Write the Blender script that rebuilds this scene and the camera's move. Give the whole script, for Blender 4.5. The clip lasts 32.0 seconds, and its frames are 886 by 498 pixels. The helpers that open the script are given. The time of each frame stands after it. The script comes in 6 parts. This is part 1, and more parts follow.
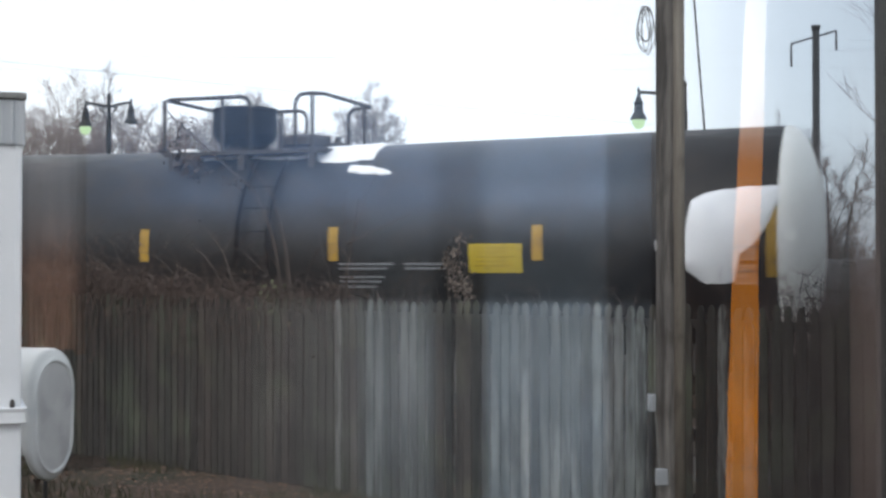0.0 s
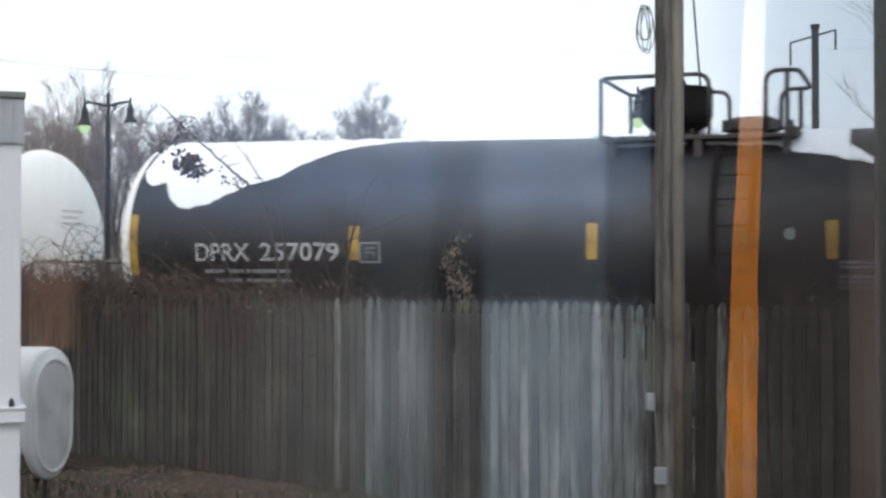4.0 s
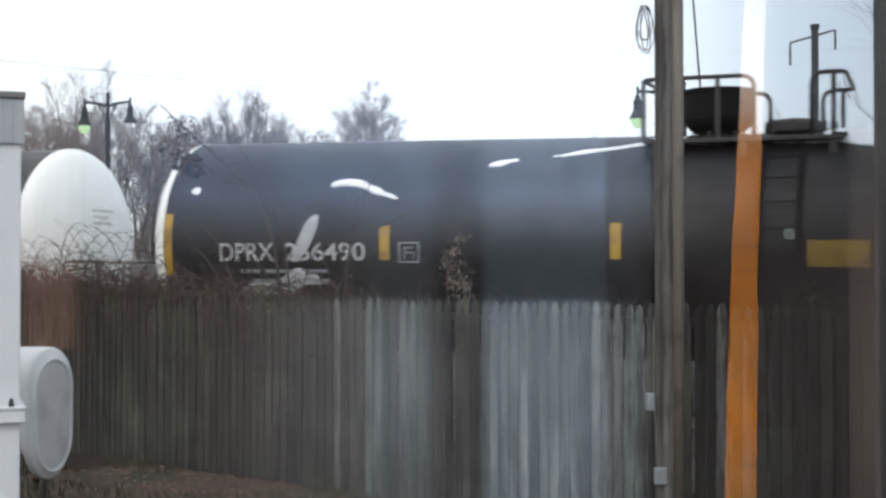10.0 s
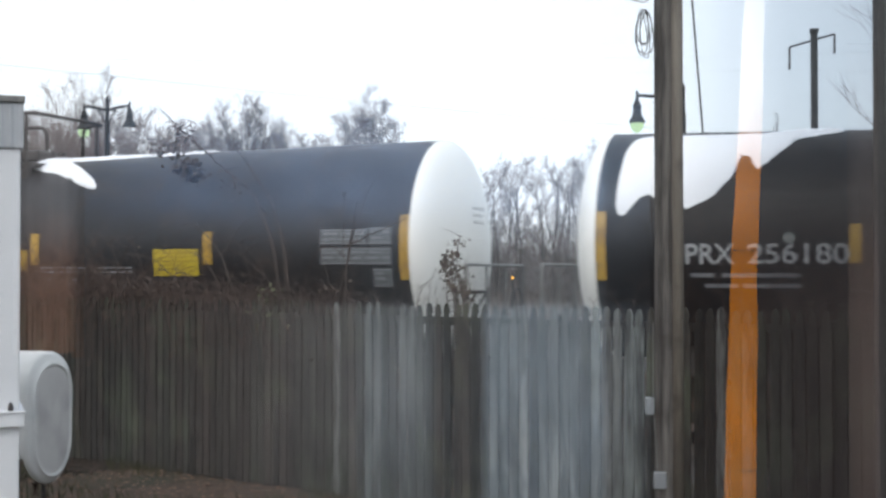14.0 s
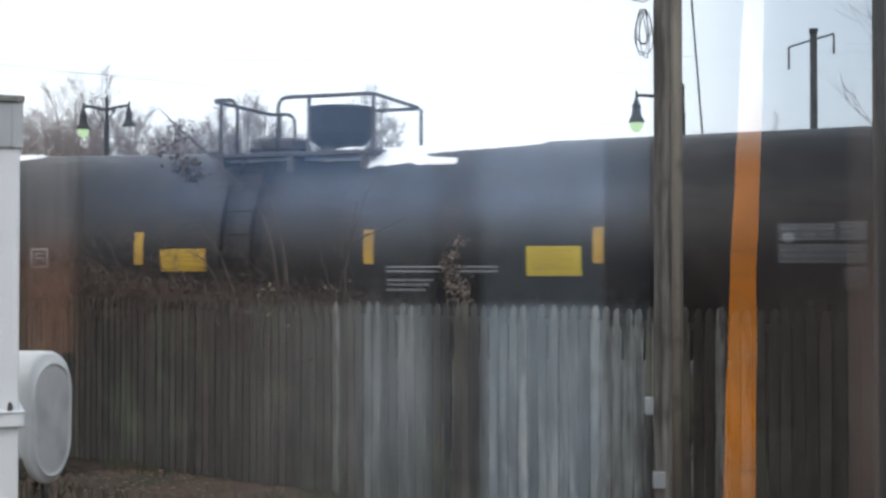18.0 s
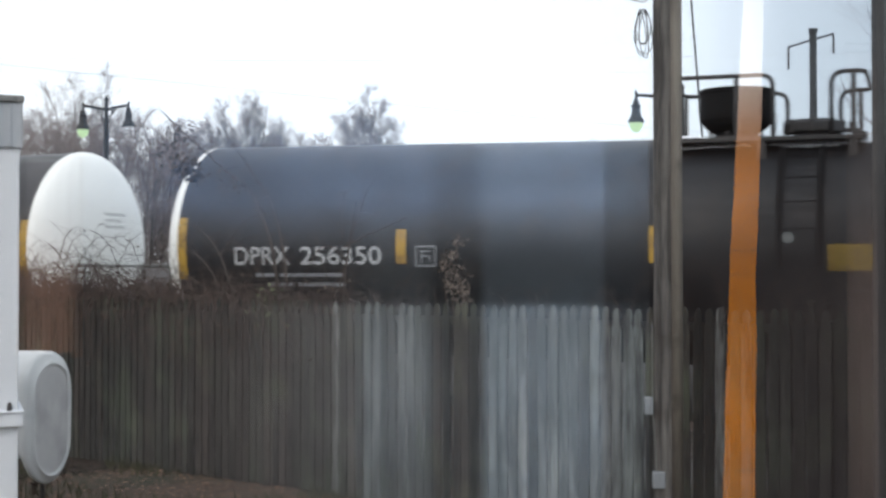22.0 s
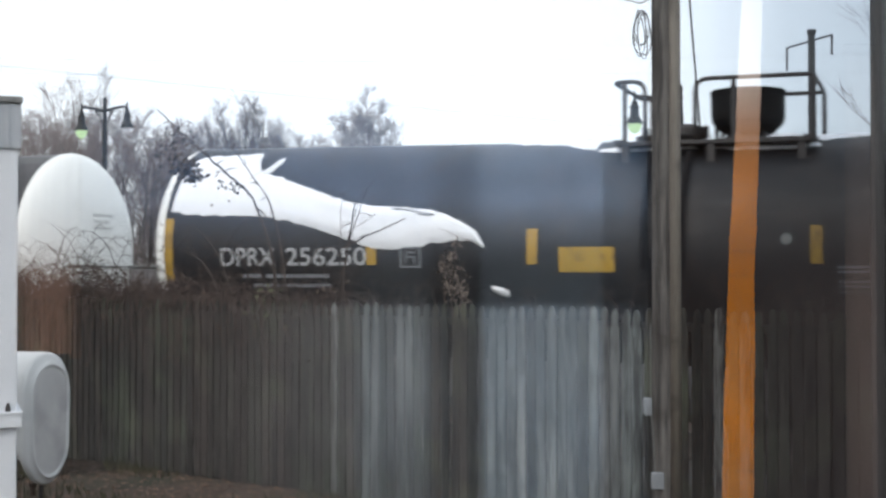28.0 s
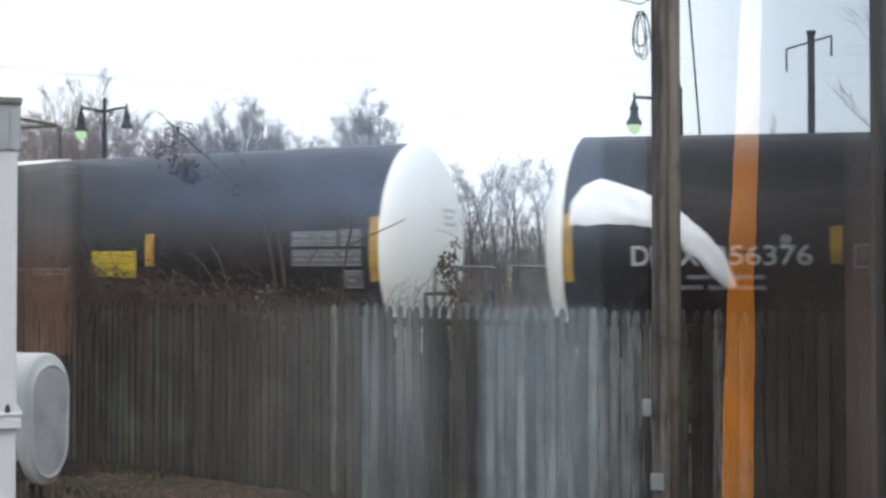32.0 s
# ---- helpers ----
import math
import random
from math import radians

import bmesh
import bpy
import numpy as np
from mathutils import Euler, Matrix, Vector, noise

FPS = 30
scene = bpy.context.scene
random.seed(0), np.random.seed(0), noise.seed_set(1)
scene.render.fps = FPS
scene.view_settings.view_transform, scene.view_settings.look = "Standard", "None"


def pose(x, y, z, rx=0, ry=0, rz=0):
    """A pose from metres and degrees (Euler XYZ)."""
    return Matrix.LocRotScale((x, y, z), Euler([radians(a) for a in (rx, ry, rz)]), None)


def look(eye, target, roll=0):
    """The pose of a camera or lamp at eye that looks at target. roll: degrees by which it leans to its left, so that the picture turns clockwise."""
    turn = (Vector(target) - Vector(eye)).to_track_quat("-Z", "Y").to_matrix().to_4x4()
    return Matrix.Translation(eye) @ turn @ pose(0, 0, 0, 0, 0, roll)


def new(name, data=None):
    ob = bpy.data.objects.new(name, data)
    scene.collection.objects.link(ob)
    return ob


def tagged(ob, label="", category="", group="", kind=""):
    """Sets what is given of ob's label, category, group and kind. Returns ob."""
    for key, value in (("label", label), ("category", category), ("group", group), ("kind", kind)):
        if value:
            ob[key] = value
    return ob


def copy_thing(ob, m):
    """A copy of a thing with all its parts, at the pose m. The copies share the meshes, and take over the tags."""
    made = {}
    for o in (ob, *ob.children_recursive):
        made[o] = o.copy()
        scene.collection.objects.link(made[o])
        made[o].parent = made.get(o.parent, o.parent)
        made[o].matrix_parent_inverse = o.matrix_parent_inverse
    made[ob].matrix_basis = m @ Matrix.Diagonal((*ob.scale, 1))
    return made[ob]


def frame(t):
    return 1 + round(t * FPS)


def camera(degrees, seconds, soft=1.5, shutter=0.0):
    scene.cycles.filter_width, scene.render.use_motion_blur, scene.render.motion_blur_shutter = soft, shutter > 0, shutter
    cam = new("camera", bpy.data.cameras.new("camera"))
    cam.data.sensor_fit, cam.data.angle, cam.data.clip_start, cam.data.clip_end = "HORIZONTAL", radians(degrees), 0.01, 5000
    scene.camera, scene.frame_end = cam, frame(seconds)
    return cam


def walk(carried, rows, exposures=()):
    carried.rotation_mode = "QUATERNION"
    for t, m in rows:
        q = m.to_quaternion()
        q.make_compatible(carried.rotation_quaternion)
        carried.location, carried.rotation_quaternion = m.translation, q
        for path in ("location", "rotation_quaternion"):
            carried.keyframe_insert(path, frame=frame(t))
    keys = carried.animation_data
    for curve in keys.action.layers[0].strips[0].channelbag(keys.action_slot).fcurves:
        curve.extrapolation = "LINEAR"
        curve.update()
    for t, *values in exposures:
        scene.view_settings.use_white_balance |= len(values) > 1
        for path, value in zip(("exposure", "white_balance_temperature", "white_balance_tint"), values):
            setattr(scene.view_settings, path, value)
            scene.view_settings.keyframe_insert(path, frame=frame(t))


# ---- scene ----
LENS = math.degrees(2 * math.atan(784 / 2450))
EYE = (0.0, 0.0, 2.07)
TILT = 0.912
cam = camera(LENS, 32.0, soft=2.7, shutter=0.5)

# time, turn to the left and tilt up, in thousandths of a radian
SWAY = [
    (0.0, 0.70, 0.68), (2.5, 0.70, 0.64), (3.0, 0.60, 0.12), (3.5, 0.35, 0.0), (6.0, 0.05, 0.0), (9.0, 0.0, 0.0),
    (13.0, 0.0, 0.0), (13.2, -0.2, 0.8), (13.5, -0.5, 2.3), (14.0, -0.4, 3.0), (14.5, -0.5, 3.1), (17.0, -0.8, 3.0), (18.0, -0.8, 2.8),
    (19.0, -0.9, 2.7), (22.0, -1.1, 2.8), (25.0, -1.3, 2.85), (27.5, -1.7, 3.5), (28.0, -2.1, 3.5),
    (28.5, -2.1, 2.9), (28.9, -2.0, 0.5), (29.0, -2.0, -1.6), (29.1, -2.0, 0.5), (29.5, -2.1, 2.2), (30.0, -2.5, 2.5), (30.5, -2.3, 2.4),
    (31.0, -2.7, 4.0), (31.5, -2.4, 4.2), (32.0, -2.4, 4.2)]
walk(cam, [(t, pose(*EYE, 90 + TILT + math.degrees(b / 1000), 0, math.degrees(a / 1000))) for t, a, b in SWAY],
     exposures=[(0.0, 0.07), (32.0, 0.07)])

# ---------------------------------------------------------------- sky and sun
SUN_HEIGHT, SUN_TURN = radians(38), radians(205)
world = bpy.data.worlds.new("overcast_sky")
scene.world = world
world.use_nodes = True
wn, wl = world.node_tree.nodes, world.node_tree.links
wn.clear()
w_out = wn.new("ShaderNodeOutputWorld")
w_sky = wn.new("ShaderNodeTexSky")
w_sky.sky_type, w_sky.sun_disc = "NISHITA", False
w_sky.sun_elevation, w_sky.sun_rotation = SUN_HEIGHT, SUN_TURN
w_sky.air_density, w_sky.dust_density = 1.0, 4.0
w_bg = wn.new("ShaderNodeBackground")
w_bg.inputs["Strength"].default_value = 0.05
wl.new(w_sky.outputs[0], w_bg.inputs["Color"])
# the cloud sheet, a little brighter to one side
w_geo = wn.new("ShaderNodeTexCoord")
w_sep = wn.new("ShaderNodeSeparateXYZ")
wl.new(w_geo.outputs["Generated"], w_sep.inputs[0])
w_ramp = wn.new("ShaderNodeValToRGB")
w_ramp.color_ramp.elements[0].position, w_ramp.color_ramp.elements[0].color = 0.50, (1.23, 1.28, 1.35, 1)
w_ramp.color_ramp.elements[1].position, w_ramp.color_ramp.elements[1].color = 0.65, (1.07, 1.155, 1.25, 1)
w_map = wn.new("ShaderNodeMapRange")
w_map.inputs["From Min"].default_value, w_map.inputs["From Max"].default_value = -1, 1
wl.new(w_sep.outputs["X"], w_map.inputs["Value"])
wl.new(w_map.outputs["Result"], w_ramp.inputs["Fac"])
w_noise = wn.new("ShaderNodeTexNoise")
w_noise.inputs["Scale"].default_value, w_noise.inputs["Detail"].default_value = 2.2, 4
wl.new(w_geo.outputs["Generated"], w_noise.inputs["Vector"])
w_mul = wn.new("ShaderNodeMix")
w_mul.data_type, w_mul.blend_type = "RGBA", "SOFT_LIGHT"
w_mul.inputs["Factor"].default_value = 0.12
wl.new(w_ramp.outputs["Color"], w_mul.inputs["A"])
wl.new(w_noise.outputs["Fac"], w_mul.inputs["B"])
w_cloud = wn.new("ShaderNodeBackground")
w_cloud.inputs["Strength"].default_value = 1.10
wl.new(w_mul.outputs["Result"], w_cloud.inputs["Color"])
w_add = wn.new("ShaderNodeAddShader")
wl.new(w_bg.outputs[0], w_add.inputs[0])
wl.new(w_cloud.outputs[0], w_add.inputs[1])
wl.new(w_add.outputs[0], w_out.inputs["Surface"])

sun = new("sun", bpy.data.lights.new("sun", "SUN"))
sun.data.energy, sun.data.angle, sun.data.color = 0.6, radians(20), (1.0, 0.97, 0.93)
sun.matrix_world = look((-6, -12, 30), (0, 12, 0))


# ---------------------------------------------------------------- materials
def material(name, color, rough=0.7, metal=0.0, other=None, scale=6.0, spread=0.35, bump=0.0, bump_scale=40.0,
             stretch=(1, 1, 1), per_object=0.0, spec=0.5, island=0.0, stain=None, stain_at=(0.55, 0.75), stain_scale=1.2, placed=False, uneven=0.0, tints=None):
    """Two colours mixed by noise at two scales, with fine relief; stains and a shade of its own for each piece if asked."""
    m = bpy.data.materials.new(name)
    m.use_nodes = True
    n, l = m.node_tree.nodes, m.node_tree.links
    b = n["Principled BSDF"]
    b.inputs["Roughness"].default_value, b.inputs["Metallic"].default_value = rough, metal
    b.inputs["Specular IOR Level"].default_value = spec
    co = n.new("ShaderNodeTexCoord")
    mp = n.new("ShaderNodeMapping")
    mp.inputs["Scale"].default_value = stretch
    where = n.new("ShaderNodeNewGeometry").outputs["Position"] if placed else co.outputs["Object"]
    l.new(where, mp.inputs["Vector"])
    big, fine = n.new("ShaderNodeTexNoise"), n.new("ShaderNodeTexNoise")
    for tex, s, d in ((big, scale, 5), (fine, scale * 7.3, 6)):
        tex.inputs["Scale"].default_value, tex.inputs["Detail"].default_value = s, d
        l.new(mp.outputs[0], tex.inputs["Vector"])
    add = n.new("ShaderNodeMath")
    add.operation = "ADD"
    l.new(big.outputs["Fac"], add.inputs[0])
    l.new(fine.outputs["Fac"], add.inputs[1])
    rng = n.new("ShaderNodeMapRange")
    rng.inputs["From Min"].default_value, rng.inputs["From Max"].default_value = 1 - spread, 1 + spread
    l.new(add.outputs[0], rng.inputs["Value"])
    mix = n.new("ShaderNodeMix")
    mix.data_type = "RGBA"
    mix.inputs["A"].default_value = (*color, 1)
    mix.inputs["B"].default_value = (*(other or [c * 0.7 for c in color]), 1)
    l.new(rng.outputs[0], mix.inputs["Factor"])
    out = mix.outputs["Result"]
    if stain:
        st = n.new("ShaderNodeTexNoise")
        st.inputs["Scale"].default_value, st.inputs["Detail"].default_value = stain_scale, 8
        l.new(where, st.inputs["Vector"])
        sr = n.new("ShaderNodeMapRange")
        sr.inputs["From Min"].default_value, sr.inputs["From Max"].default_value = stain_at
        l.new(st.outputs["Fac"], sr.inputs["Value"])
        sm = n.new("ShaderNodeMix")
        sm.data_type = "RGBA"
        sm.inputs["B"].default_value = (*stain, 1)
        l.new(out, sm.inputs["A"])
        l.new(sr.outputs[0], sm.inputs["Factor"])
        out = sm.outputs["Result"]
    if per_object or island:
        if per_object:
            info = n.new("ShaderNodeObjectInfo").outputs["Random"]
        else:
            info = n.new("ShaderNodeNewGeometry").outputs["Random Per Island"]
        vr = n.new("ShaderNodeMapRange")
        k = per_object or island
        vr.inputs["To Min"].default_value, vr.inputs["To Max"].default_value = 1 - k, 1 + k
        l.new(info, vr.inputs["Value"])
        hs = n.new("ShaderNodeHueSaturation")
        l.new(out, hs.inputs["Color"])
        l.new(vr.outputs[0], hs.inputs["Value"])
        out = hs.outputs["Color"]
        if tints:
            far, cut, pick, tm = n.new("ShaderNodeMath"), n.new("ShaderNodeMath"), n.new("ShaderNodeMix"), n.new("ShaderNodeMix")
            far.operation, cut.operation = "MULTIPLY", "FRACT"
            far.inputs[1].default_value = 17.3
            l.new(info, far.inputs[0])
            l.new(far.outputs[0], cut.inputs[0])
            pick.data_type = tm.data_type = "RGBA"
            tm.blend_type = "MULTIPLY"
            pick.inputs["A"].default_value, pick.inputs["B"].default_value = (*tints[0], 1), (*tints[1], 1)
            tm.inputs["Factor"].default_value = 1.0
            l.new(cut.outputs[0], pick.inputs["Factor"])
            l.new(out, tm.inputs["A"])
            l.new(pick.outputs["Result"], tm.inputs["B"])
            out = tm.outputs["Result"]
    l.new(out, b.inputs["Base Color"])
    if uneven:
        ur = n.new("ShaderNodeMapRange")
        ur.inputs["From Min"].default_value, ur.inputs["From Max"].default_value = 0.3, 0.7
        ur.inputs["To Min"].default_value, ur.inputs["To Max"].default_value = rough - uneven, min(1, rough + uneven)
        l.new(fine.outputs["Fac"], ur.inputs["Value"])
        l.new(ur.outputs[0], b.inputs["Roughness"])
    if bump:
        tex = n.new("ShaderNodeTexNoise")
        tex.inputs["Scale"].default_value, tex.inputs["Detail"].default_value = bump_scale, 6
        l.new(mp.outputs[0], tex.inputs["Vector"])
        bp = n.new("ShaderNodeBump")
        bp.inputs["Strength"].default_value, bp.inputs["Distance"].default_value = bump, 0.02
        l.new(tex.outputs["Fac"], bp.inputs["Height"])
        l.new(bp.outputs[0], b.inputs["Normal"])
    return m


def glowing(name, color, strength, patches=0.0):
    m = bpy.data.materials.new(name)
    m.use_nodes = True
    n, l = m.node_tree.nodes, m.node_tree.links
    n.clear()
    o, e = n.new("ShaderNodeOutputMaterial"), n.new("ShaderNodeEmission")
    e.inputs["Color"].default_value, e.inputs["Strength"].default_value = (*color, 1), strength
    if patches:
        co, tex, mr = n.new("ShaderNodeTexCoord"), n.new("ShaderNodeTexNoise"), n.new("ShaderNodeMapRange")
        tex.inputs["Scale"].default_value, tex.inputs["Detail"].default_value = 3.0, 5
        mr.inputs["From Min"].default_value, mr.inputs["From Max"].default_value = 0.3, 0.7
        mr.inputs["To Min"].default_value, mr.inputs["To Max"].default_value = strength * (1 - patches), strength * (1 + patches)
        l.new(co.outputs["Object"], tex.inputs["Vector"])
        l.new(tex.outputs["Fac"], mr.inputs["Value"])
        l.new(mr.outputs[0], e.inputs["Strength"])
    l.new(e.outputs[0], o.inputs["Surface"])
    return m


def shade_light(name, strength):
    """A lit shade, orange below; paler on top, where sky brightness is put in."""
    m = glowing(name, (1, 1, 1), strength, 0.32)
    n, l = m.node_tree.nodes, m.node_tree.links
    co, sep, mr, ramp = n.new("ShaderNodeTexCoord"), n.new("ShaderNodeSeparateXYZ"), n.new("ShaderNodeMapRange"), n.new("ShaderNodeValToRGB")
    mr.inputs["From Max"].default_value = 2.6
    el = ramp.color_ramp.elements
    el[0].position, el[0].color = 0.50, (0.84, 0.265, 0.0, 1)
    el[1].position, el[1].color = 0.885, (1.0, 0.86, 0.77, 1)
    mid = el.new(0.76)
    mid.color = (0.86, 0.28, 0.010, 1)
    l.new(co.outputs["Object"], sep.inputs[0])
    l.new(sep.outputs["Z"], mr.inputs["Value"])
    l.new(mr.outputs[0], ramp.inputs["Fac"])
    l.new(ramp.outputs["Color"], [x for x in n if x.bl_idname == "ShaderNodeEmission"][0].inputs["Color"])
    return m


def pane_material(name, gloss, tint, smear):
    """Clear glass with faint curved wipe marks that shine a little more."""
    m = bpy.data.materials.new(name)
    m.use_nodes = True
    n, l = m.node_tree.nodes, m.node_tree.links
    n.clear()
    o, mix = n.new("ShaderNodeOutputMaterial"), n.new("ShaderNodeMixShader")
    tr, gl = n.new("ShaderNodeBsdfTransparent"), n.new("ShaderNodeBsdfGlossy")
    co, mp, wave, tex = n.new("ShaderNodeTexCoord"), n.new("ShaderNodeMapping"), n.new("ShaderNodeTexWave"), n.new("ShaderNodeTexNoise")
    wr, tx, mul, add = n.new("ShaderNodeMapRange"), n.new("ShaderNodeMapRange"), n.new("ShaderNodeMath"), n.new("ShaderNodeMath")
    mp.inputs["Location"].default_value = (0.02, 0.0, -2.12)
    wave.wave_type, wave.rings_direction = "RINGS", "Y"
    for key, value in (("Scale", 70.0), ("Distortion", 14.0), ("Detail", 3.0), ("Detail Scale", 0.35)):
        wave.inputs[key].default_value = value
    tex.inputs["Scale"].default_value, tex.inputs["Detail"].default_value = 14.0, 4
    wr.inputs["From Min"].default_value, wr.inputs["From Max"].default_value = 0.72, 1.0
    tx.inputs["From Min"].default_value, tx.inputs["From Max"].default_value = 0.46, 0.66
    tx.inputs["To Max"].default_value = smear
    l.new(co.outputs["Object"], mp.inputs["Vector"])
    l.new(mp.outputs[0], wave.inputs["Vector"])
    l.new(co.outputs["Object"], tex.inputs["Vector"])
    l.new(wave.outputs["Fac"], wr.inputs["Value"])
    l.new(tex.outputs["Fac"], tx.inputs["Value"])
    mul.operation = "MULTIPLY"
    l.new(wr.outputs[0], mul.inputs[0])
    l.new(tx.outputs[0], mul.inputs[1])
    add.inputs[1].default_value = gloss
    l.new(mul.outputs[0], add.inputs[0])
    gl.inputs["Roughness"].default_value = 0.0
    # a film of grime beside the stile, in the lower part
    sep, gx, gz, gm = n.new("ShaderNodeSeparateXYZ"), n.new("ShaderNodeMapRange"), n.new("ShaderNodeMapRange"), n.new("ShaderNodeMath")
    film, over, cut = n.new("ShaderNodeBsdfTranslucent"), n.new("ShaderNodeMixShader"), n.new("ShaderNodeMath")
    gx.interpolation_type = gz.interpolation_type = "SMOOTHSTEP"
    gx.inputs["From Min"].default_value, gx.inputs["From Max"].default_value = 0.068, 0.152
    gz.inputs["From Min"].default_value, gz.inputs["From Max"].default_value = 2.132, 2.070
    l.new(co.outputs["Object"], sep.inputs[0])
    l.new(sep.outputs["X"], gx.inputs["Value"])
    l.new(sep.outputs["Z"], gz.inputs["Value"])
    gm.operation = cut.operation = "MULTIPLY"
    l.new(gx.outputs[0], gm.inputs[0])
    l.new(gz.outputs[0], gm.inputs[1])
    l.new(gm.outputs[0], cut.inputs[0])
    cut.inputs[1].default_value = 0.27
    film.inputs["Color"].default_value = (0.078, 0.064, 0.060, 1)
    # the view's dimming towards the stile is put into the tint of the glass
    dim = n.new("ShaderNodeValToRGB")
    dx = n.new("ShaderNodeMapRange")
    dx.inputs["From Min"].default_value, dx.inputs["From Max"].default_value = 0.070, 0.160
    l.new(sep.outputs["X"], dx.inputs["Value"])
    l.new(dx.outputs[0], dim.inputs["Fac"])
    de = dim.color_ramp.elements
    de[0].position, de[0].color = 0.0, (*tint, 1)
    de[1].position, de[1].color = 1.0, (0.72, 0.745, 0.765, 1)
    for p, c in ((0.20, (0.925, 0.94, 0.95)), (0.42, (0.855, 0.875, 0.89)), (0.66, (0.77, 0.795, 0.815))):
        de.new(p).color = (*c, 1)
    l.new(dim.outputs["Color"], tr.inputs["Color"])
    l.new(add.outputs[0], mix.inputs["Fac"])
    l.new(tr.outputs[0], mix.inputs[1])
    l.new(gl.outputs[0], mix.inputs[2])
    l.new(cut.outputs[0], over.inputs["Fac"])
    l.new(mix.outputs[0], over.inputs[1])
    l.new(film.outputs[0], over.inputs[2])
    l.new(over.outputs[0], o.inputs["Surface"])
    return m


M_TANK = material("tank_black_paint", (0.0155, 0.016, 0.0185), 0.46, other=(0.0115, 0.0115, 0.0132), scale=1.3, spread=0.35, bump=0.02,
                  bump_scale=9, stain=(0.036, 0.031, 0.029), stain_at=(0.50, 0.80), stain_scale=2.2, spec=0.37, stretch=(0.22, 1, 1.3), uneven=0.10)
M_HEAD = material("tank_white_paint", (0.88, 0.88, 0.855), 0.5, other=(0.80, 0.80, 0.77), scale=1.5, spread=0.4, stain=(0.42, 0.40, 0.37),
                  stain_at=(0.62, 0.92), stain_scale=1.7)
M_HEADMARK = material("faded_mark", (0.62, 0.62, 0.60), 0.6)
M_SNOW = material("white_snow", (0.90, 0.91, 0.93), 0.75, other=(0.84, 0.86, 0.90), scale=5, bump=0.35, bump_scale=14)
M_THINSNOW = material("thin_grey_snow", (0.46, 0.47, 0.49), 0.8, other=(0.30, 0.31, 0.33), scale=6, spread=0.25, bump=0.3, bump_scale=14)
M_YELLOW = material("yellow_reflective_tape", (0.46, 0.28, 0.03), 0.5, other=(0.34, 0.20, 0.03), scale=5, stain=(0.20, 0.115, 0.03), stain_at=(0.52, 0.75), stain_scale=5)
M_YSIGN = material("yellow_placard", (0.52, 0.40, 0.02), 0.5, other=(0.42, 0.31, 0.03), scale=4, stain=(0.26, 0.18, 0.03), stain_at=(0.55, 0.80), stain_scale=6)
M_OSIGN = material("amber_placard", (0.50, 0.31, 0.03), 0.5, other=(0.38, 0.23, 0.03), scale=4, stain=(0.20, 0.12, 0.03), stain_at=(0.50, 0.72), stain_scale=7)
M_SIGNBAR = material("placard_print", (0.42, 0.29, 0.03), 0.6)
M_LETTER = material("white_stencil", (0.47, 0.48, 0.49), 0.6, other=(0.29, 0.30, 0.31), scale=7)
M_GREYSTENCIL = material("faded_grey_stencil", (0.26, 0.27, 0.29), 0.6, other=(0.17, 0.18, 0.20), scale=5)
M_PANELMARK = material("worn_panel_print", (0.235, 0.245, 0.26), 0.6, other=(0.14, 0.147, 0.157), scale=6)
M_PANEL = material("grey_data_panel", (0.128, 0.137, 0.147), 0.6, other=(0.085, 0.091, 0.098), scale=5)
M_STEEL = material("dark_steel", (0.035, 0.033, 0.033), 0.55, other=(0.055, 0.045, 0.04), scale=8, bump=0.1)
M_LADDER = material("matt_black_steel", (0.010, 0.010, 0.011), 0.9, other=(0.017, 0.015, 0.015), scale=6, spec=0.1)
M_HOUSING = material("sooty_black_steel", (0.009, 0.009, 0.009), 0.75, other=(0.016, 0.014, 0.013), scale=5, spec=0.12)
M_RUSTY = material("rusty_steel", (0.10, 0.06, 0.04), 0.75, other=(0.05, 0.04, 0.035), scale=9, bump=0.2)
M_GALV = material("grey_handrail_steel", (0.22, 0.22, 0.21), 0.5, other=(0.15, 0.15, 0.15), scale=10, metal=0.3)
M_RAIL = material("worn_rail_steel", (0.28, 0.26, 0.25), 0.35, metal=0.8, scale=10)
M_BALLAST = material("ballast_stone", (0.11, 0.105, 0.10), 0.9, other=(0.06, 0.055, 0.05), scale=9, bump=0.8, bump_scale=24)
M_TIE = material("creosoted_timber", (0.07, 0.055, 0.045), 0.9, bump=0.3)
M_FENCE = material("weathered_fence_wood", (0.048, 0.044, 0.040), 0.9, other=(0.010, 0.0088, 0.0078), scale=1.6, spread=0.12, bump=0.7,
                   bump_scale=16, stretch=(9, 9, 0.6), per_object=0.42, stain=(0.064, 0.070, 0.052), stain_at=(0.50, 0.70), stain_scale=1.9, placed=True, tints=((1.10, 0.96, 0.90), (0.90, 1.0, 0.90)))
# paler boards; part of the pane's reflected brightness is in this colour
M_FENCE_PALE = material("pale_fence_wood", (0.178, 0.187, 0.182), 0.9, other=(0.028, 0.026, 0.023), scale=1.6, spread=0.13, bump=0.7,
                        bump_scale=16, stretch=(9, 9, 0.6), per_object=0.36, stain=(0.034, 0.037, 0.031), stain_at=(0.50, 0.70), stain_scale=1.1, placed=True, tints=((1.04, 0.98, 0.96), (0.95, 1.0, 0.97)))
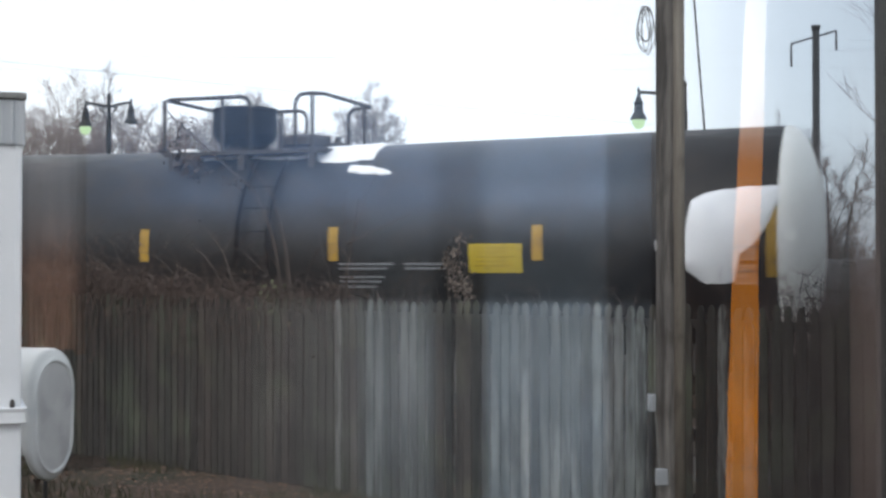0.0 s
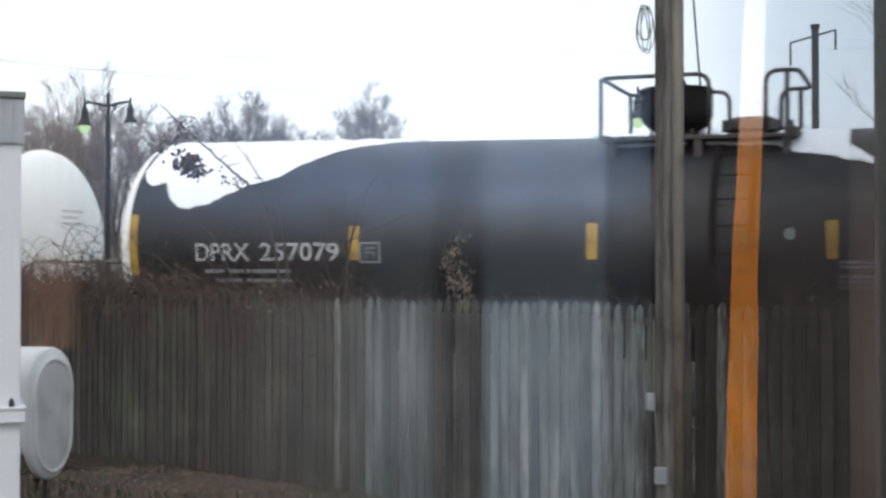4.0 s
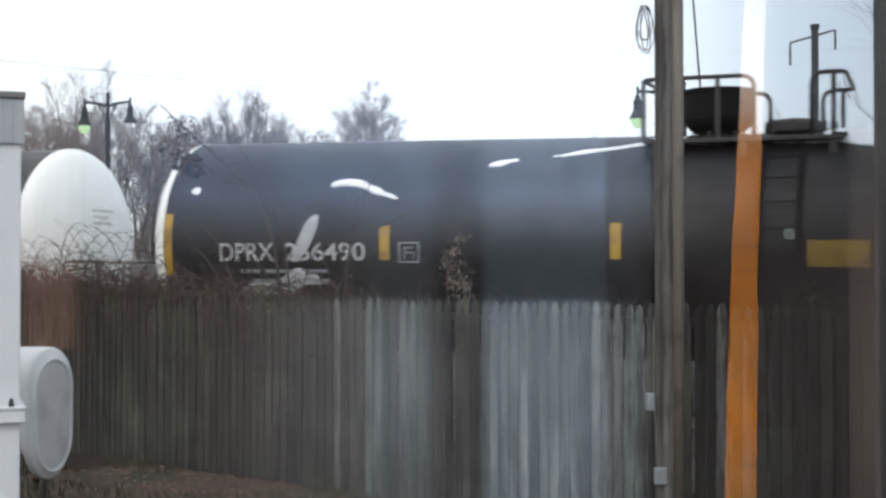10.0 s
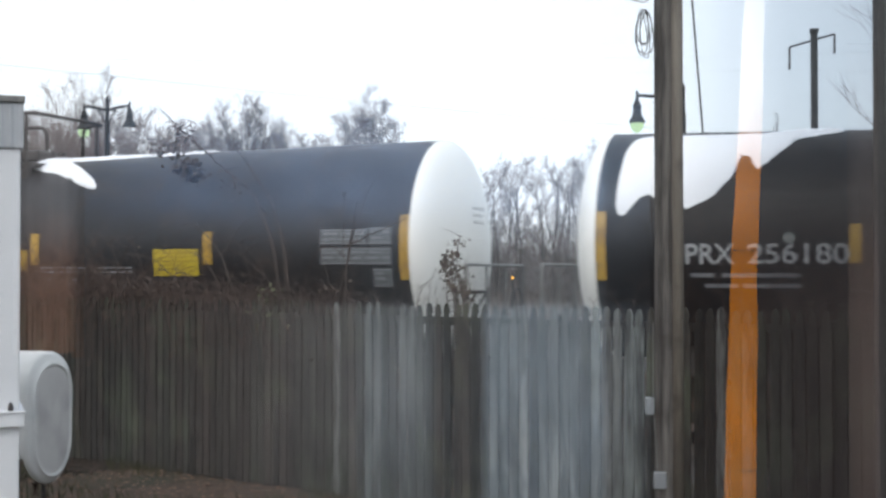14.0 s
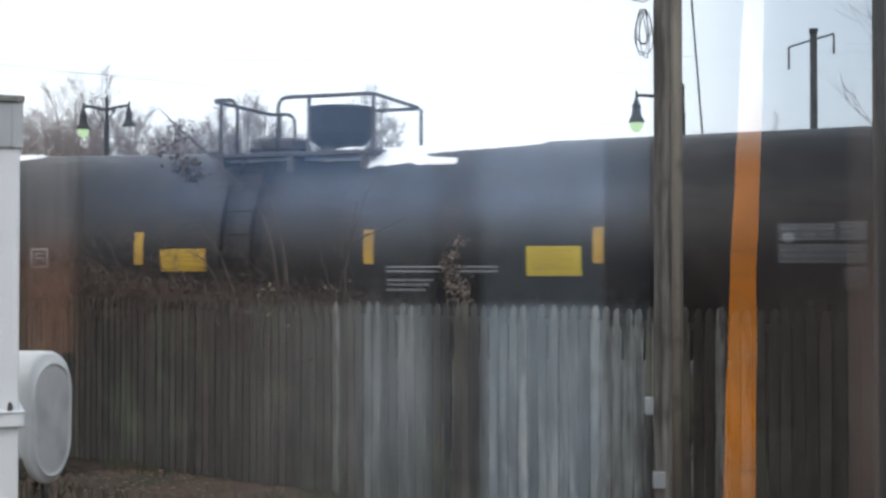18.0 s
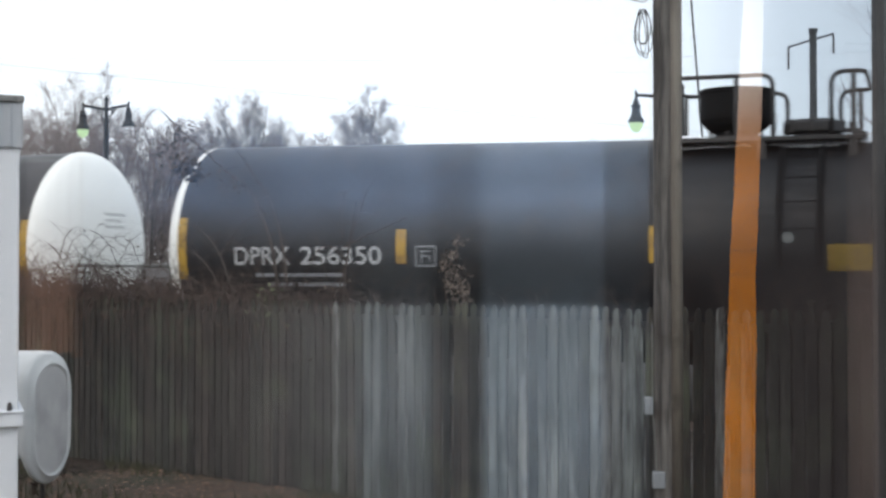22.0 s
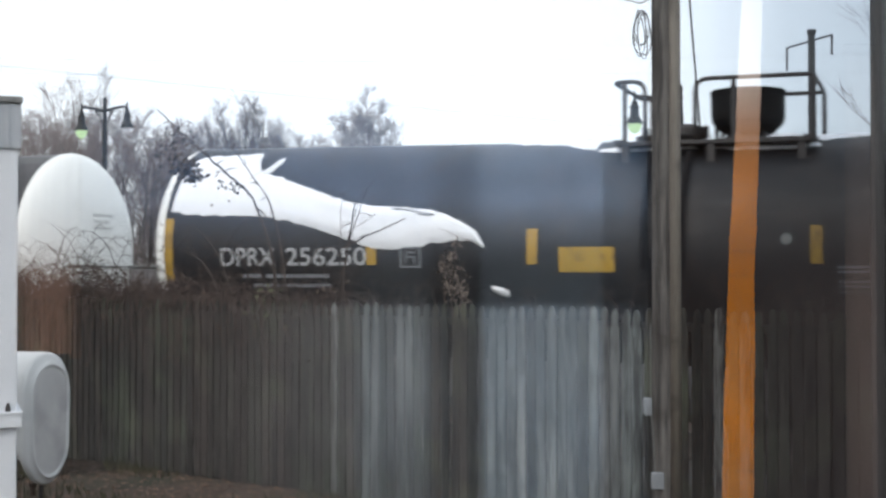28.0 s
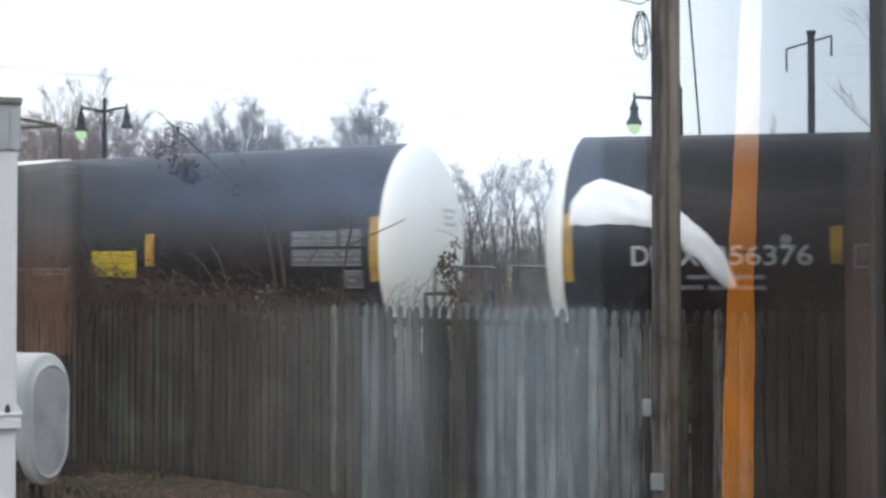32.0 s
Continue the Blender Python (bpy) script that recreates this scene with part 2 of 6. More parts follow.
M_POLE = material("weathered_pole_wood", (0.185, 0.172, 0.160), 0.9, other=(0.042, 0.038, 0.036), scale=2.4, spread=0.18, bump=0.8, bump_scale=14,
                  stretch=(9, 9, 0.3), stain=(0.045, 0.038, 0.032), stain_at=(0.55, 0.72), stain_scale=2.2)
M_CONDUIT = material("brown_conduit", (0.24, 0.215, 0.18), 0.7, other=(0.12, 0.10, 0.085), scale=3, stretch=(8, 8, 0.4), stain=(0.06, 0.05, 0.04), stain_at=(0.55, 0.72), stain_scale=3)
M_CABLE = material("black_cable", (0.03, 0.03, 0.033), 0.6)
M_WHITEBOX = material("white_plastic_box", (0.27, 0.285, 0.30), 0.5, scale=9)
M_SIDING = material("white_painted_wall", (0.74, 0.75, 0.78), 0.6, other=(0.66, 0.68, 0.71), scale=2.5, bump=0.04, bump_scale=30)
M_CAP = material("grey_ribbed_metal", (0.46, 0.48, 0.51), 0.5, other=(0.36, 0.38, 0.40), scale=4)
M_OIL = material("white_tank_paint", (0.69, 0.685, 0.67), 0.5, other=(0.60, 0.595, 0.58), scale=3, stain=(0.40, 0.42, 0.43), stain_at=(0.55, 0.8), stain_scale=3)
M_OILFACE = material("grey_tank_end_paint", (0.62, 0.60, 0.585), 0.6, other=(0.44, 0.425, 0.415), scale=3, stain=(0.34, 0.33, 0.325), stain_at=(0.55, 0.78), stain_scale=4)
M_SOIL = material("soil_and_leaf_litter", (0.092, 0.058, 0.040), 0.95, other=(0.036, 0.025, 0.018), scale=1.3, spread=0.35, bump=0.9, bump_scale=18,
                  stain=(0.024, 0.028, 0.014), stain_at=(0.46, 0.60), stain_scale=0.55)
M_LEAF = material("dead_leaf", (0.100, 0.074, 0.054), 0.85, other=(0.050, 0.037, 0.028), scale=9, island=0.5)
M_VINE = material("dry_bramble_stem", (0.100, 0.070, 0.060), 0.9, other=(0.048, 0.034, 0.029), scale=9, island=0.35)
M_CANE = material("pale_dry_cane", (0.080, 0.062, 0.054), 0.9, other=(0.046, 0.036, 0.031), scale=7, island=0.3)
M_BARK = material("grey_bark", (0.17, 0.155, 0.15), 0.95, other=(0.11, 0.10, 0.095), scale=4, bump=0.4)
M_TWIG = material("winter_twigs", (0.31, 0.285, 0.29), 0.95, other=(0.21, 0.195, 0.195), scale=1, island=0.3)
M_TWIGHAZE = material("hazy_winter_twigs", (0.40, 0.375, 0.385), 0.95, other=(0.29, 0.27, 0.28), scale=1, island=0.3)
M_TWIGBROWN = material("brown_winter_twigs", (0.29, 0.245, 0.235), 0.95, other=(0.20, 0.168, 0.16), scale=1, island=0.3)
M_IVY = material("dark_ivy_leaf", (0.050, 0.060, 0.040), 0.6, other=(0.030, 0.038, 0.026), scale=3, island=0.4)
M_BRUSH = material("dry_brush", (0.23, 0.205, 0.19), 0.95, other=(0.15, 0.135, 0.125), scale=1, island=0.4)
M_BANK = material("weedy_bank", (0.142, 0.136, 0.138), 0.95, other=(0.088, 0.083, 0.084), scale=1.2, spread=0.3, bump=0.8, bump_scale=12)
M_IRON = material("black_lamp_iron", (0.020, 0.022, 0.022), 0.5, scale=9)
M_LAMPGLASS = material("frosted_lamp_glass", (0.72, 0.80, 0.76), 0.3, other=(0.62, 0.72, 0.67), scale=9)
M_LAMPLIT = glowing("greenish_lamp_light", (0.72, 1.0, 0.60), 1.05)
M_AMBERDOT = glowing("small_amber_light", (1.0, 0.50, 0.07), 2.2)
M_CATENARY = material("grey_catenary_steel", (0.10, 0.105, 0.11), 0.6, scale=5)
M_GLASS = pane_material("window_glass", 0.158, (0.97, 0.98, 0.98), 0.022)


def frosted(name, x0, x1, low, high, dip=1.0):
    """Glass or cloth that lets daylight through and scatters it, the reflection's bright and dim parts painted in. low
    and high: stops of place, red, green, blue along its width.
    """
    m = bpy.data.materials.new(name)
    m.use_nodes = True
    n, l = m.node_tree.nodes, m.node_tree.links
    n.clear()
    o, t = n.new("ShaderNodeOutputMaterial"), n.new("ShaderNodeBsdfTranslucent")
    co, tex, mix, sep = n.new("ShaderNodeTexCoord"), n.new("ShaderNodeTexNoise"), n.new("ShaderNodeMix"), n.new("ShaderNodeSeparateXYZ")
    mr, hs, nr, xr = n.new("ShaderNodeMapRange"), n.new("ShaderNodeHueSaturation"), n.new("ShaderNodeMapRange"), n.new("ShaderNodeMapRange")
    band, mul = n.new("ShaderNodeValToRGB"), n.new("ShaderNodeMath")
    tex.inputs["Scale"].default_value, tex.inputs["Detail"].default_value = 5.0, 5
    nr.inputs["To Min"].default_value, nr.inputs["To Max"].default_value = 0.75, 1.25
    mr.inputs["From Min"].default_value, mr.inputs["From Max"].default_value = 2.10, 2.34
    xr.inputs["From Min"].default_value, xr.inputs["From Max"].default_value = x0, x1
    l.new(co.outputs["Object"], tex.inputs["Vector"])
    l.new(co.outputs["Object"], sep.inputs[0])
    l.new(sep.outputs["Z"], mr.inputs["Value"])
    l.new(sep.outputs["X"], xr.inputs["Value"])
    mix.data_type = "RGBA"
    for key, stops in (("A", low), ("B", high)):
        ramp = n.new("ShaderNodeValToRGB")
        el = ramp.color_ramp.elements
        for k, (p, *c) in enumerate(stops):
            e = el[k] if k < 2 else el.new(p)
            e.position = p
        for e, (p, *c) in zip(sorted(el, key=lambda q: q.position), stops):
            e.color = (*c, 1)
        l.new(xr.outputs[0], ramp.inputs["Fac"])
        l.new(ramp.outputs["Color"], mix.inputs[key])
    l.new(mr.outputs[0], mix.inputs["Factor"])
    # dimmer stretches of the reflection, painted in at mid height and at its foot
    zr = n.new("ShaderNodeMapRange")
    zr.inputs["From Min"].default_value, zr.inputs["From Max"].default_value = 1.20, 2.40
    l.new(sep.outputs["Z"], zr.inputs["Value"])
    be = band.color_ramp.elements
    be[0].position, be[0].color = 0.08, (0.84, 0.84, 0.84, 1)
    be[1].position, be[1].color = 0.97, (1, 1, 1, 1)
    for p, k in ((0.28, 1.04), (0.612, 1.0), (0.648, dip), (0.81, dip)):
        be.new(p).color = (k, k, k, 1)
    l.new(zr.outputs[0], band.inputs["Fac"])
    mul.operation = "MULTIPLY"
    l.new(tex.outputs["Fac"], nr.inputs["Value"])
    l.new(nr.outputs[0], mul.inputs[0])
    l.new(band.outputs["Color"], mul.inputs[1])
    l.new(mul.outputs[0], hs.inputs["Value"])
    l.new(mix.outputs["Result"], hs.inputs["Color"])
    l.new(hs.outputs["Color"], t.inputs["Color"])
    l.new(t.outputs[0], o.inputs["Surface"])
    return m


# reflection brightness across the room's far window, painted as stops of colour
M_FROSTVEIL = frosted("frosted_veil_glass", -1.375, 0.796,
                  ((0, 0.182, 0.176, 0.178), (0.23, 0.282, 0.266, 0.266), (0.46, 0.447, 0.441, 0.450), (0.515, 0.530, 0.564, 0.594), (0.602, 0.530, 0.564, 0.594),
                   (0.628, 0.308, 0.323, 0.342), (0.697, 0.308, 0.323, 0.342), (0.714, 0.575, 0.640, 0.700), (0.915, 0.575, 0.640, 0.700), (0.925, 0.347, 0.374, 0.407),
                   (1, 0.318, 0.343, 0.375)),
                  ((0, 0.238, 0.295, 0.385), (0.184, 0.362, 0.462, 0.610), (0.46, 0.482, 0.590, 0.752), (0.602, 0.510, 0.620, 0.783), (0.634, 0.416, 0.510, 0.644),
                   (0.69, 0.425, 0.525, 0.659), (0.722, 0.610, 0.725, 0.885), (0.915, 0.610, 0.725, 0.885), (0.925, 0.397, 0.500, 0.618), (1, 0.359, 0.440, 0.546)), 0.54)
# brown reflections in the pane, painted as daylit cloths added to the room
M_BROWNVEIL = frosted("brown_curtain", -1.62, -1.375, ((0.0, 0.28, 0.155, 0.105), (0.9, 0.28, 0.155, 0.105)), ((0.0, 0.245, 0.225, 0.228), (0.9, 0.240, 0.250, 0.285)), 0.9)
M_BROWNVEIL_DARK = frosted("dark_brown_veil_cloth", 1.53, 1.95, ((0.0, 0.34, 0.25, 0.215), (0.5, 0.38, 0.28, 0.245)), ((0.0, 0.13, 0.105, 0.095), (0.5, 0.18, 0.14, 0.12)), 0.9)
M_ORANGE = shade_light("orange_lamp_shade", 1.62)
M_ROOM = material("dim_room_plaster", (0.105, 0.118, 0.155), 0.9, other=(0.088, 0.10, 0.13), scale=2)
M_FLOORING = material("brown_floorboards", (0.17, 0.10, 0.06), 0.5, other=(0.11, 0.065, 0.04), scale=3, stretch=(1, 8, 1))
M_FRAME = material("grey_brown_window_wood", (0.30, 0.26, 0.23), 0.7, other=(0.23, 0.20, 0.18), scale=5, stretch=(8, 8, 0.6), bump=0.2)
M_HOUSE = material("house_wall_render", (0.45, 0.44, 0.42), 0.9, scale=3, bump=0.2)


# ---------------------------------------------------------------- mesh tools
def link(bm, name, mat, parent=None, smooth=False):
    me = bpy.data.meshes.new(name)
    bm.to_mesh(me)
    bm.free()
    if smooth:
        me.shade_smooth()
    me.materials.append(mat)
    ob = new(name, me)
    if parent:
        ob.parent = parent
    return ob


def part(name, bm, mat, parent, label="", smooth=False):
    return tagged(link(bm, name, mat, parent, smooth), label)


def raw(name, verts, faces, mat, parent=None, smooth=False):
    me = bpy.data.meshes.new(name)
    me.from_pydata(verts, [], faces)
    if smooth:
        me.shade_smooth()
    me.materials.append(mat)
    ob = new(name, me)
    if parent:
        ob.parent = parent
    return ob


def shared(name, me, parent, m):
    ob = new(name, me)
    ob.parent = parent
    ob.matrix_basis = m
    return ob


def thing(name, m, label, category, group="", kind=""):
    ob = new(name)
    ob.empty_display_size = 0.2
    ob.matrix_basis = m
    return tagged(ob, label, category, group, kind)


def box(bm, x0, x1, y0, y1, z0, z1, bevel=0.0):
    r = bmesh.ops.create_cube(bm, size=1, matrix=Matrix.Translation(((x0 + x1) / 2, (y0 + y1) / 2, (z0 + z1) / 2)) @
                              Matrix.Diagonal((abs(x1 - x0), abs(y1 - y0), abs(z1 - z0), 1)))
    if bevel:
        edges = {e for v in r["verts"] for e in v.link_edges}
        bmesh.ops.bevel(bm, geom=list(edges), offset=bevel, segments=2, affect="EDGES", profile=0.5)
    return bm


def boxes(*specs, bevel=0.0):
    bm = bmesh.new()
    for s in specs:
        box(bm, *s, bevel=bevel)
    return bm


def tube(bm, pts, r, sides=8, r_end=None, caps=True):
    """A round bar along pts, tapering to r_end."""
    pts = [Vector(p) for p in pts]
    rings, up = [], None
    for i, p in enumerate(pts):
        d = (pts[min(i + 1, len(pts) - 1)] - pts[max(i - 1, 0)]).normalized()
        if up is None:
            up = d.orthogonal().normalized()
        up = (up - d * up.dot(d))
        up = up.normalized() if up.length > 1e-5 else d.orthogonal().normalized()
        side = d.cross(up)
        k = r if r_end is None else r + (r_end - r) * i / (len(pts) - 1)
        rings.append([bm.verts.new(p + (up * math.cos(2 * math.pi * j / sides) + side * math.sin(2 * math.pi * j / sides)) * k)
                      for j in range(sides)])
    for a, b in zip(rings, rings[1:]):
        for j in range(sides):
            bm.faces.new((a[j], a[(j + 1) % sides], b[(j + 1) % sides], b[j]))
    if caps:
        bm.faces.new(rings[0][::-1])
        bm.faces.new(rings[-1])
    return bm


def lathe(bm, profile, sides=20, at=(0, 0, 0), turn=None):
    """Turns (radius, height) pairs round the z axis."""
    m = Matrix.Translation(at) @ (turn or Matrix.Identity(4))
    rings = [[bm.verts.new(m @ Vector((r * math.cos(2 * math.pi * j / sides), r * math.sin(2 * math.pi * j / sides), z)))
              for j in range(sides)] for r, z in profile]
    for a, b in zip(rings, rings[1:]):
        for j in range(sides):
            bm.faces.new((a[j], a[(j + 1) % sides], b[(j + 1) % sides], b[j]))
    bm.faces.new(rings[0][::-1])
    bm.faces.new(rings[-1])
    return bm


def bend(corners, r=0.12, n=4):
    """Rounds the inner corners of a bar's path."""
    corners = [Vector(c) for c in corners]
    out = [corners[0]]
    for a, b, c in zip(corners, corners[1:], corners[2:]):
        d0, d1 = (a - b), (c - b)
        k0, k1 = min(r, d0.length / 2.1), min(r, d1.length / 2.1)
        p, q = b + d0.normalized() * k0, b + d1.normalized() * k1
        for i in range(n + 1):
            t = i / n
            out.append(p * (1 - t) ** 2 + b * 2 * t * (1 - t) + q * t ** 2)
    return out + [corners[-1]]


# ---------------------------------------------------------------- plan
FENCE_AT, FENCE_SLOPE = 12.18, 0.833        # y = FENCE_AT - FENCE_SLOPE * x
FENCE_LEN = math.hypot(1, FENCE_SLOPE)
FX, FY = 1 / FENCE_LEN, -FENCE_SLOPE / FENCE_LEN
FENCE_TURN = math.degrees(math.atan2(FY, FX))
TRACK_AT, TRACK_SLOPE = 19.904, 0.355         # centre line of the track
TRACK_LEN = math.hypot(1, TRACK_SLOPE)
TX, TY = 1 / TRACK_LEN, -TRACK_SLOPE / TRACK_LEN
TRACK_TURN = math.degrees(math.atan2(TY, TX))
RAIL_Z = -0.12
PITCH, CARS = 18.2, 7


def on_fence(s, out=0.0, z=0.0):
    """A point s metres along the fence, out metres behind it."""
    return Vector((s * FX - out * FY, FENCE_AT + s * FY + out * FX, z))


def on_track(s, out=0.0, z=0.0):
    return Vector((s * TX - out * TY, TRACK_AT + s * TY + out * TX, z))


def ground_z(x, y):
    q = (y - FENCE_AT + FENCE_SLOPE * x) / FENCE_LEN
    k = min(max((q - 0.4) / 2.5, 0), 1)
    near = 0.05 * noise.noise((x * 0.35, y * 0.35, 0)) if q < 0 and y > 2 and abs(x) < 20 else 0
    return -0.42 * k * k * (3 - 2 * k) + near * min(1, -q / 1.0 if q < 0 else 0)


# ground: one sheet, finer near the fence
def axis(fine, lo, hi):
    far = [abs(lo) * 1.35 ** i for i in range(1, 60) if abs(lo) * 1.35 ** i < 2400] + [2500]
    return sorted([-v for v in far] + [lo + (hi - lo) * i / fine for i in range(fine + 1)] + [v for v in far if v > hi])


gx, gy = axis(60, -14, 14), axis(80, -14, 30)
gverts = [(x, y, ground_z(x, y)) for y in gy for x in gx]
gfaces = [(j * len(gx) + i, j * len(gx) + i + 1, (j + 1) * len(gx) + i + 1, (j + 1) * len(gx) + i)
          for j in range(len(gy) - 1) for i in range(len(gx) - 1)]
tagged(raw("ground", gverts, gfaces, M_SOIL, smooth=True), "bare brown soil with leaf litter and moss", "ground", kind="structure")

# track: ballast bed, timbers, two rails
bed = []
for s in (-150, 150):
    for o, z in ((-2.6, -0.50), (-1.6, -0.30), (1.6, -0.30), (2.6, -0.50)):
        bed.append(on_track(s, o, z))
tagged(raw("ballast_bed", bed, [(i, i + 1, i + 5, i + 4) for i in range(3)], M_BALLAST), "grey crushed stone bed under the track", "ballast",
       kind="structure")
bm = bmesh.new()
for i in range(-240, 241):
    r = bmesh.ops.create_cube(bm, size=1, matrix=Matrix.Translation(on_track(i * 0.6, 0, -0.325)) @ pose(0, 0, 0, 0, 0, TRACK_TURN) @
                              Matrix.Diagonal((0.22, 2.55, 0.09, 1))) if abs(i) < 150 else None
tagged(link(bm, "track_timbers", M_TIE), "dark creosoted timbers under the rails", "railway ties", kind="stuff")
for o in (-0.7525, 0.7525):
    bm = boxes((-150, 150, -0.035, 0.035, -0.04, 0.0), (-150, 150, -0.01, 0.01, -0.12, -0.04), (-150, 150, -0.07, 0.07, -0.16, -0.12))
    ob = tagged(link(bm, "rail", M_RAIL), "worn steel rail on timbers", "rail", "rails of the track")
    ob.matrix_basis = pose(*on_track(0, o, RAIL_Z), 0, 0, TRACK_TURN)

# ---------------------------------------------------------------- tank cars
TANK_R, TANK_Z, TANK_HALF, HEAD_DEEP, SAG = 1.52, 2.485, 7.86, 0.43, 0.015


def tank_z(x):
    """Height of the tank's axis over the rail; the barrel rises slightly to both ends."""
    return TANK_Z + SAG * abs(x)


def on_tank(x, phi, off=0.0):
    """A point of the near side of the barrel, phi degrees above its waist."""
    a = radians(phi)
    return Vector((x, -(TANK_R + off) * math.cos(a), tank_z(x) + (TANK_R + off) * math.sin(a)))


def phi_at(x, z):
    """The angle at a height given over the ground."""
    k = (z - RAIL_Z - tank_z(x)) / TANK_R
    return 112.0 if k >= 1 else math.degrees(math.asin(max(-1, k)))


def decal(name, x0, x1, z0, z1, mat, parent, off=0.007, label=""):
    """A thin plate or painted mark that follows the barrel."""
    bm = bmesh.new()
    rows = 5
    cols = 2 + int((x1 - x0) / 0.6)
    grid = []
    for i in range(rows):
        z = z0 + (z1 - z0) * i / (rows - 1)
        grid.append([bm.verts.new(on_tank(x0 + (x1 - x0) * j / (cols - 1), phi_at(x0 + (x1 - x0) * j / (cols - 1), z), off)) for j in range(cols)])
    for a, b in zip(grid, grid[1:]):
        for j in range(cols - 1):
            bm.faces.new((a[j], a[j + 1], b[j + 1], b[j]))
    rim = [e for e in bm.edges if e.is_boundary]
    for v in bmesh.ops.extrude_edge_only(bm, edges=rim)["geom"]:
        if isinstance(v, bmesh.types.BMVert):
            v.co.y += off + 0.002
    return part(name, bm, mat, parent, label)


def snow_patch(parent, columns, thick=0.035, seed=1, label="", mat=None):
    """Columns of x, upper and lower height over the ground."""
    rnd = random.Random(seed)
    xs, tops, lows = zip(*columns)
    n = max(4, int((xs[-1] - xs[0]) / 0.035))
    verts, faces, rows = [], [], 9
    for i in range(n + 1):
        x = xs[0] + (xs[-1] - xs[0]) * i / n
        wob = 0.02 * noise.noise((x * 9, seed, 0)) + 0.012 * noise.noise((x * 31, seed, 5))
        wob2 = 0.028 * noise.noise((x * 7, seed, 9)) + 0.012 * noise.noise((x * 27, seed, 2))
        hi, lo = np.interp(x, xs, tops), np.interp(x, xs, lows)
        p1, p0 = phi_at(x, hi + wob), phi_at(x, lo + wob2)
        if p1 < p0:
            p1 = p0 + 0.2
        for j in range(rows):
            t = j / (rows - 1)
            edge = min(1, (min(t, 1 - t) * 6)) * min(1, min(i, n - i) / 1.5)
            lump = 0.7 + 0.5 * noise.noise((x * 4, t * 3, seed))
            verts.append(on_tank(x, p0 + (p1 - p0) * t, 0.003 + thick * lump * edge ** 0.6))
    for i in range(n):
        for j in range(rows - 1):
            a = i * rows + j
            faces.append((a, a + rows, a + rows + 1, a + 1))
    return tagged(raw("snow_patch", verts, faces, mat or M_SNOW, parent, smooth=True), label)


def lettering(text, x0, x1, z0, z1, parent, mat, name="lettering"):
    """Words stencilled on the barrel between x0 and x1."""
    cu = bpy.data.curves.new("words", "FONT")
    cu.body, cu.size, cu.extrude, cu.offset = text, 1.0, 0.0, 0.014
    ob = bpy.data.objects.new("words", cu)
    scene.collection.objects.link(ob)
    me = bpy.data.meshes.new_from_object(ob.evaluated_get(bpy.context.evaluated_depsgraph_get()))
    bpy.data.objects.remove(ob)
    bpy.data.curves.remove(cu)
    ax = [v.co.x for v in me.vertices]
    ay = [v.co.y for v in me.vertices]
    bm = bmesh.new()
    bm.from_mesh(me)
    bpy.data.meshes.remove(me)
    for v in bm.verts:
        x = x0 + (x1 - x0) * (v.co.x - min(ax)) / (max(ax) - min(ax))
        z = z0 + (z1 - z0) * (v.co.y - min(ay)) / (max(ay) - min(ay))
        v.co = on_tank(x, phi_at(x, z), 0.006)
    for f in list(bm.faces):
        f.normal_update()
        if f.normal.y > 0:
            f.normal_flip()
    return part(name, bm, mat, parent, "white stencilled lettering")


def barrel():
    """The black shell with its slight sag, open at both ends."""
    bm = bmesh.new()
    sides, xs = 72, [-TANK_HALF, -6, -4, -2, -0.6, 0, 0.6, 2, 4, 6, TANK_HALF]
    rings = []
    for x in xs:
        zc = tank_z(x) + (SAG * 0.25 if x == 0 else 0)
        rings.append([bm.verts.new((x, -TANK_R * math.cos(a), zc + TANK_R * math.sin(a)))
                      for a in (2 * math.pi * j / sides for j in range(sides))])
    for a, b in zip(rings, rings[1:]):
        for j in range(sides):
            bm.faces.new((a[j], b[j], b[(j + 1) % sides], a[(j + 1) % sides]))
    return bm


def head(side):
    """A dished white end with a short straight rim."""
    bm = bmesh.new()
    sides, rings = 72, []
    prof = [(0.0, 1.004), (0.035, 1.004)] + [(0.035 + HEAD_DEEP * math.sin(radians(a)), math.cos(radians(a))) for a in range(8, 90, 8)]
    for d, k in prof:
        x = side * (TANK_HALF - 0.03 + d)
        rings.append([bm.verts.new((x, -TANK_R * k * math.cos(a), tank_z(TANK_HALF) + TANK_R * k * math.sin(a)))
                      for a in (2 * math.pi * j / sides for j in range(sides))])
    tip = bm.verts.new((side * (TANK_HALF + 0.005 + HEAD_DEEP), 0, tank_z(TANK_HALF)))
    for a, b in zip(rings, rings[1:]):
        for j in range(sides):
            f = (a[j], b[j], b[(j + 1) % sides], a[(j + 1) % sides])
            bm.faces.new(f if side > 0 else f[::-1])
    for j in range(sides):
        f = (rings[-1][j], tip, rings[-1][(j + 1) % sides])
        bm.faces.new(f if side > 0 else f[::-1])
    return bm


